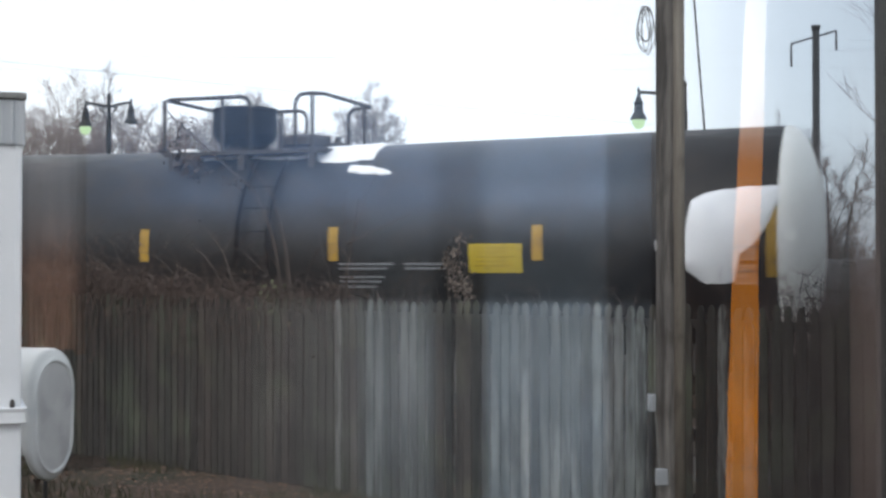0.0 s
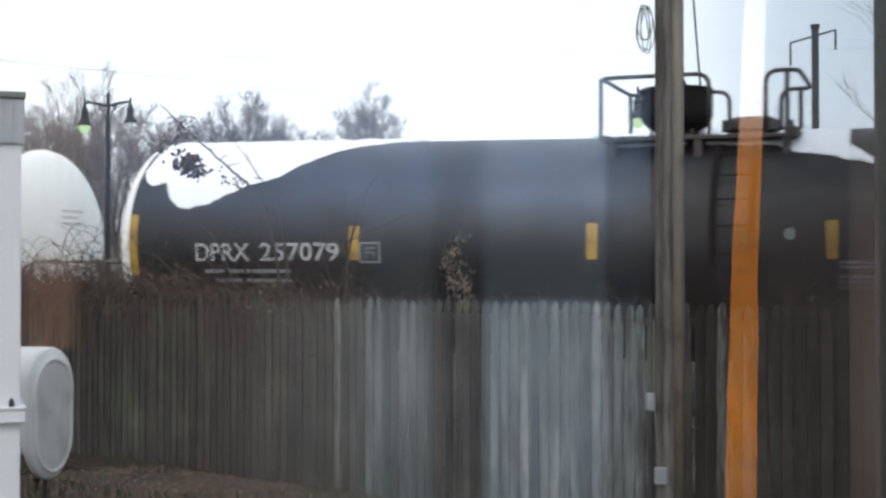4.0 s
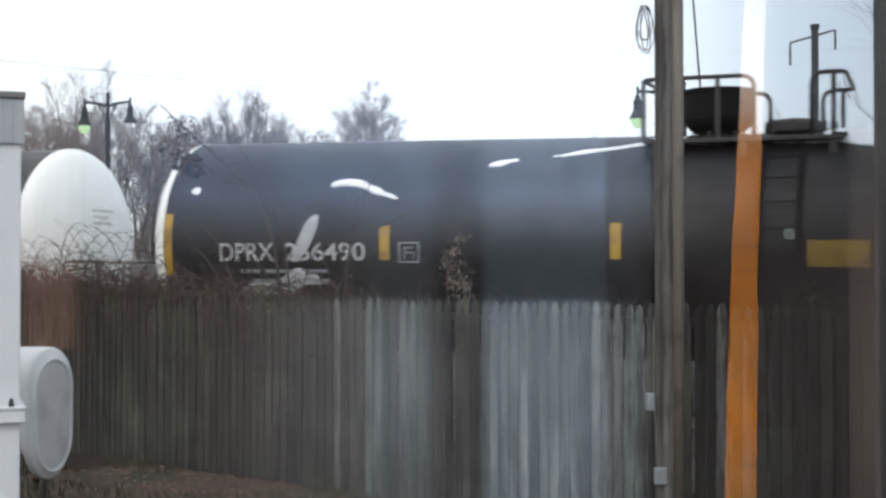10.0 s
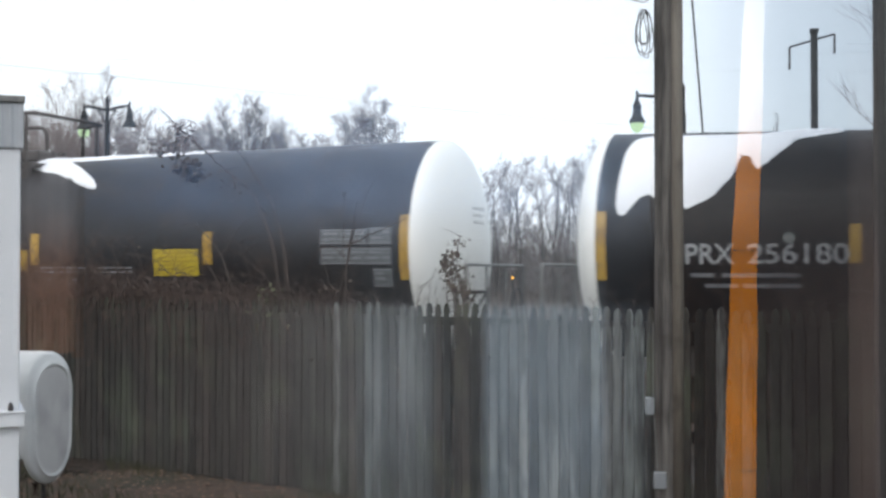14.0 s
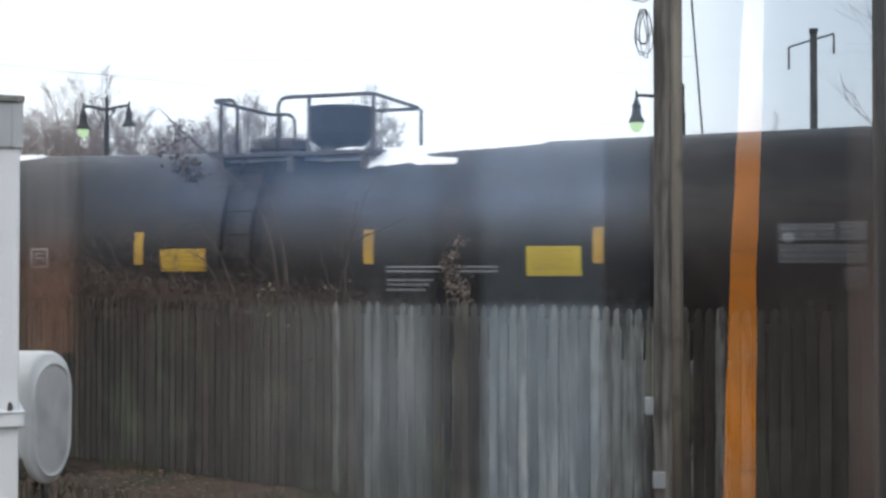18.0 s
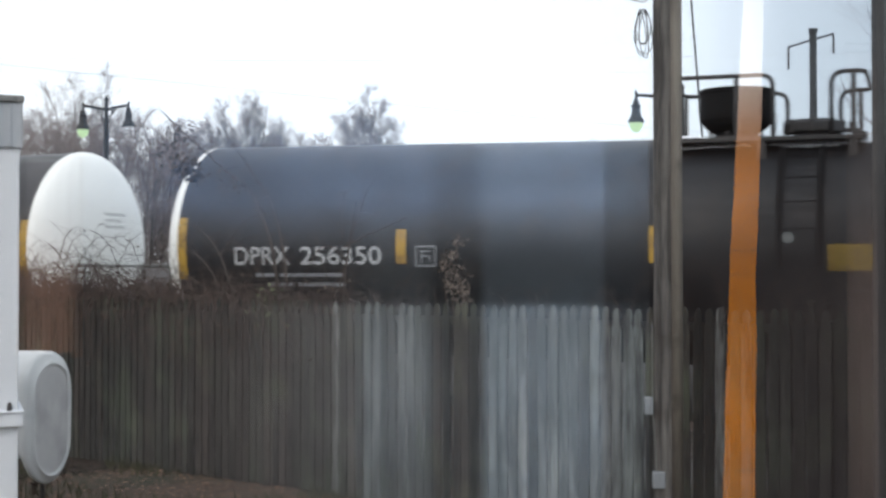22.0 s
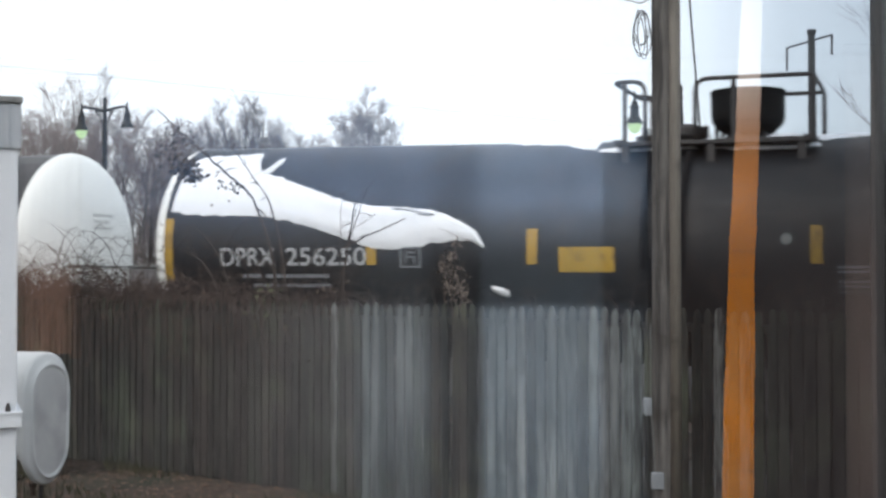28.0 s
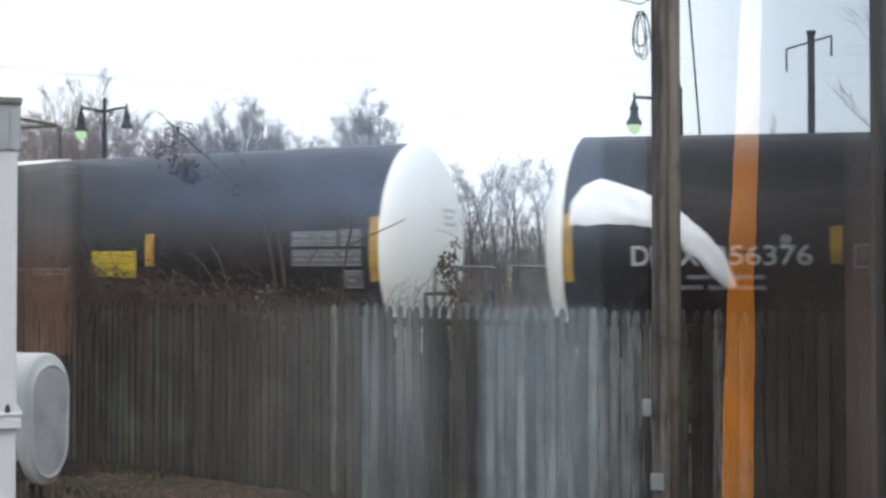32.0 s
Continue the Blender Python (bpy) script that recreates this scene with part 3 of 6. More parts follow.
def truck(car, x):
    """A four-wheeled bogie at x."""
    bogie = part("truck", boxes((x - 1.15, x + 1.15, -1.06, -0.92, 0.38, 0.62), (x - 1.15, x + 1.15, 0.92, 1.06, 0.38, 0.62),
                                (x - 0.25, x + 0.25, -1.1, 1.1, 0.45, 0.80), bevel=0.03), M_RUSTY, car, "rusty cast steel truck frame")
    for dx in (-0.89, 0.89):
        bm = bmesh.new()
        turn = Matrix.Rotation(radians(90), 4, "X")
        for y in (-0.7525, 0.7525):
            lathe(bm, [(0.12, -0.09), (0.44, -0.07), (0.457, -0.05), (0.457, 0.05), (0.40, 0.07), (0.12, 0.09)], 28, (0, y, 0), turn)
        lathe(bm, [(0.08, -1.0), (0.08, 1.0)], 12, (0, 0, 0), turn)
        w = part("wheelset", bm, M_RUSTY, bogie, "steel wheels on an axle")
        w.location = (x + dx, 0, 0.457)
    for y in (-0.99, 0.99):
        for k in (-0.12, 0.0, 0.12):
            bm = bmesh.new()
            pts = [(x + k + 0.05 * math.cos(i * 0.9), y + 0.05 * math.sin(i * 0.9), 0.40 + 0.2 * i / 28) for i in range(29)]
            part("spring", tube(bm, pts, 0.012, 5), M_STEEL, bogie)


def roof_gear(car, flip, shift):
    """Walkway, rails, valve housing and manway on top of the tank."""
    def X(x):
        return (-x if flip else x) + shift
    top = 3.90
    HOUSE, MAN, D0, D1 = -0.20 if flip else -0.29, 0.72, -1.11, 1.38
    for y0, y1 in ((-1.0, -0.56), (0.56, 1.0)):
        deck = part("walkway", boxes((min(X(D0), X(D1)), max(X(D0), X(D1)), y0, y1, top - 0.02, top + 0.03), bevel=0.008), M_STEEL, car,
                    "dark steel grating walkway")
        a, b = sorted((X(D0), X(D1)))
        for i in range(14):
            x = a + (b - a) * (i + 0.5) / 14
            part("grating_bar", boxes((x - 0.02, x + 0.02, y0 + 0.02, y1 - 0.02, top + 0.03, top + 0.045)), M_STEEL, deck)
        for xx in (-0.98, 0.15, 1.26):
            yy = y0 if y0 < 0 else y1
            foot = tank_z(X(xx)) + math.sqrt(TANK_R ** 2 - 0.98 ** 2)
            part("bracket", boxes((X(xx) - 0.05, X(xx) + 0.05, min(yy * 0.98, yy * 0.86), max(yy * 0.98, yy * 0.86), foot - 0.06, top)), M_STEEL, car)
    for xx in (D0 + 0.03, D1 - 0.03):
        part("walkway", boxes((X(xx) - 0.07, X(xx) + 0.07, -1.0, 1.0, top + 0.034, top + 0.06)), M_STEEL, car, "dark steel cross step")
    snow = bmesh.new()
    for u in range(11):
        x = X(-1.05 + 0.5 * u / 10)
        h = 0.045 * math.sin(math.pi * (u + 0.4) / 11) + 0.008 * noise.noise((u * 0.9, 2, 3))
        ring = [snow.verts.new((x, y, top + 0.046 + max(0.002, h) * k)) for y, k in ((-0.97, 0.0), (-0.95, 0.8), (-0.8, 1.0), (-0.66, 0.8), (-0.6, 0.0))]
        if u:
            for a, b, c, d in zip(last, last[1:], ring[1:], ring):
                snow.faces.new((a, b, c, d))
        last = ring
    bmesh.ops.recalc_face_normals(snow, faces=snow.faces)
    part("snow_patch", snow, M_SNOW, car, "strip of snow lying on the walkway", smooth=True)
    tall = 4.72
    for a, b in ((-1.12, 0.35 if flip else 0.29), (1.41, 1.0)):
        bm = bmesh.new()
        path = [(X(b), -0.95, top), (X(b), -0.95, tall), (X(a), -0.95, tall), (X(a), 0.95, tall), (X(b), 0.95, tall), (X(b), 0.95, top)]
        tube(bm, bend(path, 0.17, 6), 0.029, 8)
        part("handrail", bm, M_STEEL, car, "bent steel pipe handrail", smooth=True)
        for y in (-0.95, 0.95):
            for x in ((a, (a + b) / 2 + 0.25) if abs(a - b) > 1 else (a + (b - a) * 0.35, )):
                part("rail_post", tube(bmesh.new(), [(X(x), y, top), (X(x), y, tall - 0.01)], 0.031, 8), M_STEEL, car)
    bm = bmesh.new()
    lathe(bm, [(0.29, 3.95), (0.29, 4.085), (0.34, 4.10), (0.43, 4.175), (0.475, 4.25), (0.485, 4.31), (0.485, 4.59), (0.495, 4.60), (0.495, 4.645), (0.48, 4.66), (0.30, 4.675), (0.02, 4.68)],
          36, (X(HOUSE), 0, 0))
    dome = part("valve_housing", bm, M_HOUSING, car, "black steel valve housing with a lid", smooth=False)
    part("housing_flange", lathe(bmesh.new(), [(0.34, 3.95), (0.37, 3.96), (0.37, 4.02), (0.32, 4.03)], 28, (X(HOUSE), 0, 0)), M_STEEL, dome)
    for k in range(6):
        a = k * math.pi / 3 + 0.3
        part("bolt", lathe(bmesh.new(), [(0.025, 4.03), (0.025, 4.09), (0.012, 4.095)], 6, (X(HOUSE) + 0.335 * math.cos(a), 0.335 * math.sin(a), 0)), M_STEEL, dome)
    man = part("manway", lathe(bmesh.new(), [(0.26, 3.92), (0.26, 4.04), (0.36, 4.055), (0.37, 4.075), (0.37, 4.165), (0.35, 4.19), (0.28, 4.225), (0.10, 4.24), (0.02, 4.242)], 28,
                               (X(MAN), 0, 0)), M_STEEL, car, "bolted manway cover")
    for k in range(8):
        a = k * math.pi / 4
        part("bolt", lathe(bmesh.new(), [(0.035, 4.05), (0.035, 4.20), (0.018, 4.22)], 6, (X(MAN) + 0.365 * math.cos(a), 0.365 * math.sin(a), 0)), M_STEEL, man)
    part("hinge", boxes((X(MAN) - 0.1, X(MAN) + 0.1, 0.38, 0.5, 4.02, 4.22), bevel=0.015), M_STEEL, man)
    part("valve", lathe(bmesh.new(), [(0.09, 3.95), (0.09, 4.05), (0.13, 4.06), (0.13, 4.10), (0.05, 4.12), (0.05, 4.2)], 14, (X(1.20), 0.1, 0)), M_STEEL, car,
         "small relief valve")
    # ladder down the near side
    l0, l1 = sorted((X(0.42), X(0.90)))
    ladder = None
    for x in (l0, l1):
        pts = [on_tank(x, p, 0.11) for p in range(52, -13, -5)]
        ob = part("ladder_rail", tube(bmesh.new(), pts, 0.035, 6), M_LADDER, car, "black steel ladder rail")
        ladder = ladder or ob
    for p in range(45, -8, -12):
        part("rung", tube(bmesh.new(), [on_tank(l0, p, 0.11), on_tank(l1, p, 0.11)], 0.010, 6), M_LADDER, ladder)


def placard(car, x, z0, z1, mat):
    sign = decal("placard", x, x + 0.725, z0, z1, mat, car, label="yellow warning placard with unreadable print")
    for i in range(5):
        z = z1 - 0.065 - i * 0.058
        decal("print_line", x + 0.07, x + 0.725 - (0.08, 0.2, 0.1, 0.28, 0.14)[i], z, z + 0.018, M_SIGNBAR, sign, off=0.011)


def tank_car(flip):
    car = thing("tank_car", pose(0, 0, 0), "long black railway tank car with white domed ends", "tank car", "cars of the train")
    part("shell", barrel(), M_TANK, car, "black painted steel barrel", smooth=True)
    for side in (-1, 1):
        hd = part("tank_head", head(side), M_HEAD, car, "white painted dished end", smooth=True)
        for k, (w, z) in enumerate(((0.62, 3.12), (0.46, 3.02), (0.56, 2.92))):
            bm = bmesh.new()
            grid = []
            for j in range(5):
                y = -0.15 + w * j / 4
                col = []
                for zz in (z, z + 0.045):
                    q = ((zz - tank_z(TANK_HALF)) ** 2 + y * y) / TANK_R ** 2
                    col.append(bm.verts.new((side * (TANK_HALF + 0.012 + HEAD_DEEP * math.sqrt(1 - q)), y, zz)))
                grid.append(col)
            for a, b in zip(grid, grid[1:]):
                bm.faces.new((a[0], b[0], b[1], a[1]) if side > 0 else (b[0], a[0], a[1], b[1]))
            part("stencil_bar", bm, M_HEADMARK, hd)
        # end deck, railing, coupler
        x0 = side * 7.6
        part("end_sill", boxes((min(x0, side * 8.75), max(x0, side * 8.75), -0.35, 0.35, 0.72, 1.02), bevel=0.02), M_STEEL, car)
        part("end_deck", boxes((min(side * 8.35, side * 8.72), max(side * 8.35, side * 8.72), -1.4, 1.4, 1.03, 1.10), bevel=0.01), M_STEEL, car)
        bm = bmesh.new()
        tube(bm, bend([(side * 8.58, -1.35, 1.1), (side * 8.58, -1.35, 2.33), (side * 8.58, 1.35, 2.33), (side * 8.58, 1.35, 1.1)], 0.1), 0.022, 8)
        part("end_railing", bm, M_GALV, car, "grey pipe railing on the end deck", smooth=True)
        for y in (-0.45, 0.45):
            part("rail_post", tube(bmesh.new(), [(side * 8.58, y, 1.1), (side * 8.58, y, 2.32)], 0.02, 8), M_GALV, car)
        part("coupler", boxes((min(side * 8.7, side * 9.09), max(side * 8.7, side * 9.09), -0.12, 0.12, 0.76, 0.98), bevel=0.04), M_RUSTY, car, "steel knuckle coupler")
        part("saddle", boxes((min(side * 5.9, side * 7.1), max(side * 5.9, side * 7.1), -0.75, 0.75, 0.85, 1.35), bevel=0.03), M_STEEL, car)
        truck(car, side * 6.4)
    wheel = bmesh.new()
    pts = [(8.62, 0.9 + 0.26 * math.cos(i * math.pi / 10), 1.75 + 0.26 * math.sin(i * math.pi / 10)) for i in range(21)]
    tube(wheel, pts, 0.018, 6)
    for k in range(3):
        a = k * 2 * math.pi / 3
        tube(wheel, [(8.62, 0.9, 1.75), (8.62, 0.9 + 0.26 * math.cos(a), 1.75 + 0.26 * math.sin(a))], 0.014, 6)
    part("brake_wheel", wheel, M_STEEL, car, "round hand brake wheel")
    part("brake_step", boxes((8.40, 8.72, -1.30, -0.80, 1.94, 1.985), (8.40, 8.44, -1.30, -1.26, 1.10, 1.94), bevel=0.006), M_STEEL, car, "dark steel brake step")
    for y in (-1.28, -0.84):
        part("step_brace", tube(bmesh.new(), [(8.70, y, 1.95), (8.42, y, 1.50)], 0.018, 6), M_STEEL, car)
    roof_gear(car, flip, -0.13 if flip else 0.08)
    # marks along the side
    for x in (-7.76, 7.76):
        decal("tape_stripe", x - 0.065, x + 0.065, 2.01, 2.88, M_YELLOW, car, label="tall yellow reflective stripe")
    for x in ((-4.65, -2.41, 1.15, 4.31) if flip else (-4.44, -1.03, 1.92, 4.80)):
        decal("tape_stripe", x - 0.07, x + 0.07, 2.22, 2.68, M_YELLOW, car, label="short yellow reflective stripe")
    placard(car, 3.36 if flip else 3.93, 2.06, 2.44, M_YSIGN)
    b0 = 1.40 if flip else 2.0
    for dx, w, z in ((0, 0.8, 2.165), (0, 0.72, 2.105), (0, 0.66, 1.99), (0, 0.6, 1.93), (0.95, 0.62, 2.165), (0.95, 0.62, 2.105), (-0.02, 0.55, 1.86)):
        decal("stencil_bar", b0 + dx, b0 + dx + w, z, z + 0.026, M_GREYSTENCIL, car)
    for x, w, z in ((-6.62, 0.3, 2.045), (-6.24, 0.95, 2.045), (-6.45, 0.4, 1.915), (-5.98, 0.7, 1.915)):
        decal("stencil_bar", x, x + w, z, z + 0.05, M_GREYSTENCIL, car)
    for k, (x0, x1, z0, z1) in enumerate(((6.54, 7.22, 2.49, 2.69), (7.25, 7.58, 2.49, 2.71), (6.54, 7.58, 2.22, 2.44), (7.3, 7.58, 1.92, 2.16))):
        pan = decal("data_panel", x0, x1, z0, z1, M_PANEL, car, label="grey stencilled data panel")
        for z in (z0, z1 - 0.022):
            decal("stencil_bar", x0, x1, z, z + 0.022, M_PANELMARK, pan, off=0.011)
        print_rnd = random.Random(k)
        for i in range(2):
            z, x = z1 - 0.075 - i * 0.075, x0 + 0.04
            while x < x1 - 0.10:
                w = min(print_rnd.uniform(0.07, 0.24), x1 - 0.03 - x)
                decal("stencil_bar", x, x + w, z, z + 0.032, M_PANELMARK, pan, off=0.011)
                x += w + print_rnd.uniform(0.03, 0.07)
    for x0, x1, z0, z1 in ((-4.24, -3.94, 2.18, 2.205), (-4.24, -3.94, 2.435, 2.46), (-4.24, -4.215, 2.205, 2.435), (-3.965, -3.94, 2.205, 2.435),
                           (-4.16, -4.02, 2.375, 2.395), (-4.16, -4.14, 2.24, 2.375), (-4.04, -4.02, 2.24, 2.33), (-4.14, -4.04, 2.31, 2.33)):
        decal("box_mark", x0, x1, z0, z1, M_GREYSTENCIL, car)
    return car


car_a, car_b = tank_car(False), tank_car(True)
cars = [copy_thing(car_a, pose(0, 0, 0)) for i in range(3)] + [car_b, car_a, copy_thing(car_b, pose(0, 0, 0)), copy_thing(car_a, pose(0, 0, 0))]
for i, words in ((1, "DPRX 257079"), (2, "DPRX 256490"), (3, "DPRX 256180"), (4, "DPRX 256350"), (5, "DPRX 256250"), (6, "DPRX 256376")):
    x = -6.75 if i == 1 else -6.93
    mark, number = words.split()
    lettering(mark, x, x + 0.85, 2.21, 2.46, cars[i], M_LETTER)
    lettering(number, x + 1.01, x + 2.21, 2.21, 2.46, cars[i], M_LETTER)
for i, words in ((0, "black tank car with a lump of snow by one white end"), (1, "black tank car with snow spread over one shoulder"),
                 (2, "black tank car with thin streaks of snow"), (3, "black tank car with snow on one shoulder"),
                 (4, "black tank car nearly free of snow"), (5, "black tank car with a long drift of snow along its side"),
                 (6, "black tank car with a slanting band of snow")):
    tagged(cars[i], words)
for i, x in ((2, 1.07), (3, -2.05), (4, 1.07), (5, -2.05), (6, 1.07)):
    placard(cars[i], x, 2.12, 2.44, M_OSIGN)


def nudge(car, name, k, dx):
    """Moves the k-th mark of a name along the car."""
    [o for o in car.children if o.name.split(".")[0] == name][k].location.x += dx


def shift_gear(car, dx, dz):
    """Moves what stands on top of one car's tank."""
    names = ("walkway", "bracket", "handrail", "rail_post", "valve_housing", "manway", "valve", "ladder_rail", "snow_patch")
    for o in car.children:
        if o.name.split(".")[0] in names and max(v.co.z for v in o.data.vertices) > 2.8:
            o.location.x += dx
            o.location.z += dz


shift_gear(cars[2], 0.0, -0.045)
shift_gear(cars[5], 0.09, 0.0)
nudge(cars[2], "tape_stripe", 3, -0.26)
nudge(cars[1], "tape_stripe", 2, 0.12)
nudge(cars[1], "placard", 0, -0.09)
nudge(cars[0], "placard", 0, -0.06)
OVER = 9.0
# thin snow left under the walkways
for i, (a, b) in enumerate(((-0.9, 1.0), (-1.0, 1.15), (-0.6, 1.2), (-1.6, 0.8), (-0.95, 1.1), (-1.7, 0.9), (-0.8, 1.0))):
    m = (a + b) / 2
    snow_patch(cars[i], [(a, 3.74, 3.71), (a + 0.3, 3.77, 3.70), (m - 0.1, 3.74, 3.72), (m, 3.73, 3.725)], 0.03, 40 + i)
    snow_patch(cars[i], [(m + 0.2, 3.75, 3.72), (m + 0.5, 3.78, 3.69), (b, 3.78, 3.68), (b + 0.25, 3.74, 3.71)], 0.03, 50 + i)
snow_patch(cars[5], [(-3.0, OVER, 3.88), (-2.3, OVER, 3.85), (-1.75, OVER, 3.74)], 0.03, 60)
snow_patch(cars[0], [(6.34, 2.46, 2.36), (6.45, 2.53, 2.25), (6.60, 2.43, 2.18), (6.69, 2.47, 2.10), (6.76, 2.95, 2.05), (6.93, 3.05, 1.93), (7.13, 3.09, 1.92), (7.31, 3.11, 1.95),
                     (7.37, 3.12, 2.27), (7.55, 3.13, 2.40), (7.71, 3.13, 2.64), (7.84, 3.13, 2.94)], 0.07, 1)
snow_patch(cars[0], [(1.25, OVER, 3.66), (1.7, OVER, 3.60), (2.0, OVER, 3.62), (2.25, 3.72, 3.64)], 0.03, 31)
snow_patch(cars[0], [(1.95, 3.56, 3.46), (2.2, 3.55, 3.42), (2.45, 3.50, 3.40), (2.62, 3.44, 3.41)], 0.03, 32)
snow_patch(cars[1], [(-7.80, 3.6, 3.50), (-7.74, OVER, 3.40), (-7.6, OVER, 3.30), (-7.5, OVER, 3.32), (-7.38, OVER, 3.34), (-7.27, OVER, 3.15), (-7.1, OVER, 2.99), (-6.93, OVER, 2.95),
                     (-6.6, OVER, 3.02), (-6.05, OVER, 3.28), (-5.6, OVER, 3.38), (-5.45, OVER, 3.50), (-5.15, OVER, 3.66), (-4.8, OVER, 3.80), (-4.3, OVER, 3.89), (-3.8, 3.97, 3.93)], 0.05, 2)
snow_patch(cars[1], [(1.15, OVER, 3.68), (1.45, OVER, 3.56), (1.9, OVER, 3.50), (2.1, 3.66, 3.44), (2.4, 3.44, 3.38)], 0.03, 3)
snow_patch(cars[1], [(3.70, 2.46, 2.36), (3.85, 2.51, 2.38), (4.0, 2.52, 2.40), (4.18, 2.46, 2.40)], 0.03, 4)
snow_patch(cars[1], [(3.88, 2.40, 2.34), (4.02, 2.38, 2.26), (4.15, 2.30, 2.16), (4.30, 2.22, 2.11), (4.38, 2.14, 2.10)], 0.025, 44)
snow_patch(cars[2], [(-7.48, 3.22, 3.19), (-7.42, 3.26, 3.15), (-7.34, 3.25, 3.18)], 0.03, 5)
snow_patch(cars[2], [(-5.32, 3.28, 3.22), (-5.15, 3.34, 3.24), (-4.9, 3.32, 3.22), (-4.6, 3.20, 3.10), (-4.3, 3.06, 3.02)], 0.03, 6)
snow_patch(cars[2], [(-3.1, 3.50, 3.45), (-2.95, 3.55, 3.47), (-2.72, 3.57, 3.53)], 0.025, 7)
snow_patch(cars[2], [(-2.25, 3.60, 3.57), (-1.7, 3.68, 3.63), (-1.2, 3.74, 3.70), (-0.9, 3.80, 3.75)], 0.025, 8)
snow_patch(cars[2], [(-5.80, 2.26, 2.20), (-5.74, 2.46, 2.20), (-5.62, 2.72, 2.28), (-5.52, 2.84, 2.46), (-5.43, 2.84, 2.68)], 0.02, 9, mat=M_THINSNOW)
snow_patch(cars[2], [(-6.78, 1.72, 1.66), (-6.62, 1.84, 1.64), (-6.42, 1.93, 1.62), (-6.2, 1.93, 1.62), (-6.02, 1.97, 1.66), (-5.88, 2.04, 1.72), (-5.76, 2.12, 1.80), (-5.66, 2.10, 1.88),
                     (-5.60, 2.02, 1.90), (-5.50, 2.03, 1.94), (-5.42, 2.00, 1.96)], 0.02, 10, mat=M_THINSNOW)
snow_patch(cars[2], [(-5.86, 1.92, 1.84), (-5.64, 1.93, 1.87), (-5.42, 1.92, 1.89), (-5.30, 1.91, 1.895)], 0.02, 45, mat=M_THINSNOW)
snow_patch(cars[2], [(1.2, OVER, 3.72), (1.5, 3.89, 3.67), (1.9, 3.82, 3.60), (2.2, 3.71, 3.51), (2.42, 3.61, 3.42), (2.6, 3.51, 3.36), (2.74, 3.41, 3.34)], 0.03, 11)
snow_patch(cars[2], [(1.6, OVER, 3.80), (2.4, OVER, 3.83), (3.2, OVER, 3.86), (4.2, 3.97, 3.90)], 0.02, 33)
snow_patch(cars[3], [(-7.58, 3.3, 2.95), (-7.54, 3.75, 2.82), (-7.48, 3.86, 2.80), (-7.36, 3.90, 2.96), (-7.27, 3.91, 3.06), (-7.16, 3.91, 3.09), (-6.98, 3.91, 3.0), (-6.67, 3.91, 2.90), (-6.36, 3.91, 3.05),
                     (-6.12, 3.91, 3.34), (-6.06, 3.91, 3.58), (-5.95, 3.91, 3.58), (-5.84, 3.91, 3.38), (-5.7, 3.92, 3.50), (-5.4, 3.93, 3.80), (-4.85, 3.94, 3.90)], 0.05, 12)
snow_patch(cars[3], [(0.85, 3.62, 3.57), (1.1, OVER, 3.58), (1.5, OVER, 3.62), (1.7, 3.72, 3.58), (2.2, 3.66, 3.58)], 0.03, 13)
snow_patch(cars[3], [(1.6, OVER, 3.76), (2.4, OVER, 3.80), (3.3, 3.94, 3.86)], 0.025, 34)
snow_patch(cars[4], [(2.25, 3.63, 3.60), (2.5, 3.62, 3.56), (2.8, 3.60, 3.55), (3.05, 3.58, 3.55)], 0.025, 14)
snow_patch(cars[4], [(1.2, OVER, 3.74), (1.6, OVER, 3.72), (2.0, 3.86, 3.78)], 0.025, 15)
snow_patch(cars[5], [(-7.76, 3.2, 2.98), (-7.70, 3.75, 2.97), (-7.5, 3.83, 2.94), (-7.19, 3.82, 2.92), (-6.94, 3.84, 2.92), (-6.68, 3.85, 2.91), (-6.63, 3.70, 2.91), (-6.49, 3.53, 2.90),
                     (-6.18, 3.46, 2.88), (-5.67, 3.28, 2.77), (-5.05, 3.08, 2.58), (-4.62, 3.01, 2.43), (-4.3, 3.0, 2.42), (-3.83, 2.95, 2.49), (-3.58, 2.88, 2.52), (-3.30, 2.74, 2.54),
                     (-3.17, 2.65, 2.50), (-3.06, 2.48, 2.43)], 0.05, 16)
snow_patch(cars[5], [(-6.52, 3.53, 3.49), (-6.40, 3.62, 3.50), (-6.32, 3.76, 3.58), (-6.26, 3.76, 3.70)], 0.035, 36)
snow_patch(cars[5], [(-4.40, 2.985, 2.97), (-4.1, 2.96, 2.90), (-3.9, 2.92, 2.86), (-3.74, 2.88, 2.86)], 0.062, 37, mat=M_THINSNOW)
snow_patch(cars[5], [(-2.98, 1.94, 1.90), (-2.88, 1.93, 1.82), (-2.74, 1.88, 1.80)], 0.03, 17)
snow_patch(cars[5], [(0.6, OVER, 3.80), (1.2, OVER, 3.80), (2.0, 3.96, 3.88)], 0.025, 35)
snow_patch(cars[6], [(-7.74, 3.02, 2.73), (-7.6, 3.24, 2.72), (-7.38, 3.34, 2.74), (-7.0, 3.22, 2.73), (-6.7, 3.10, 2.70), (-6.34, 2.90, 2.54), (-6.0, 2.62, 2.16), (-5.76, 2.34, 1.92),
                     (-5.64, 2.0, 1.92)], 0.05, 18)


# ---------------------------------------------------------------- fence
fence = thing("fence", pose(0, 0, 0), "tall weathered grey wooden picket fence", "fence")
frnd = random.Random(4)


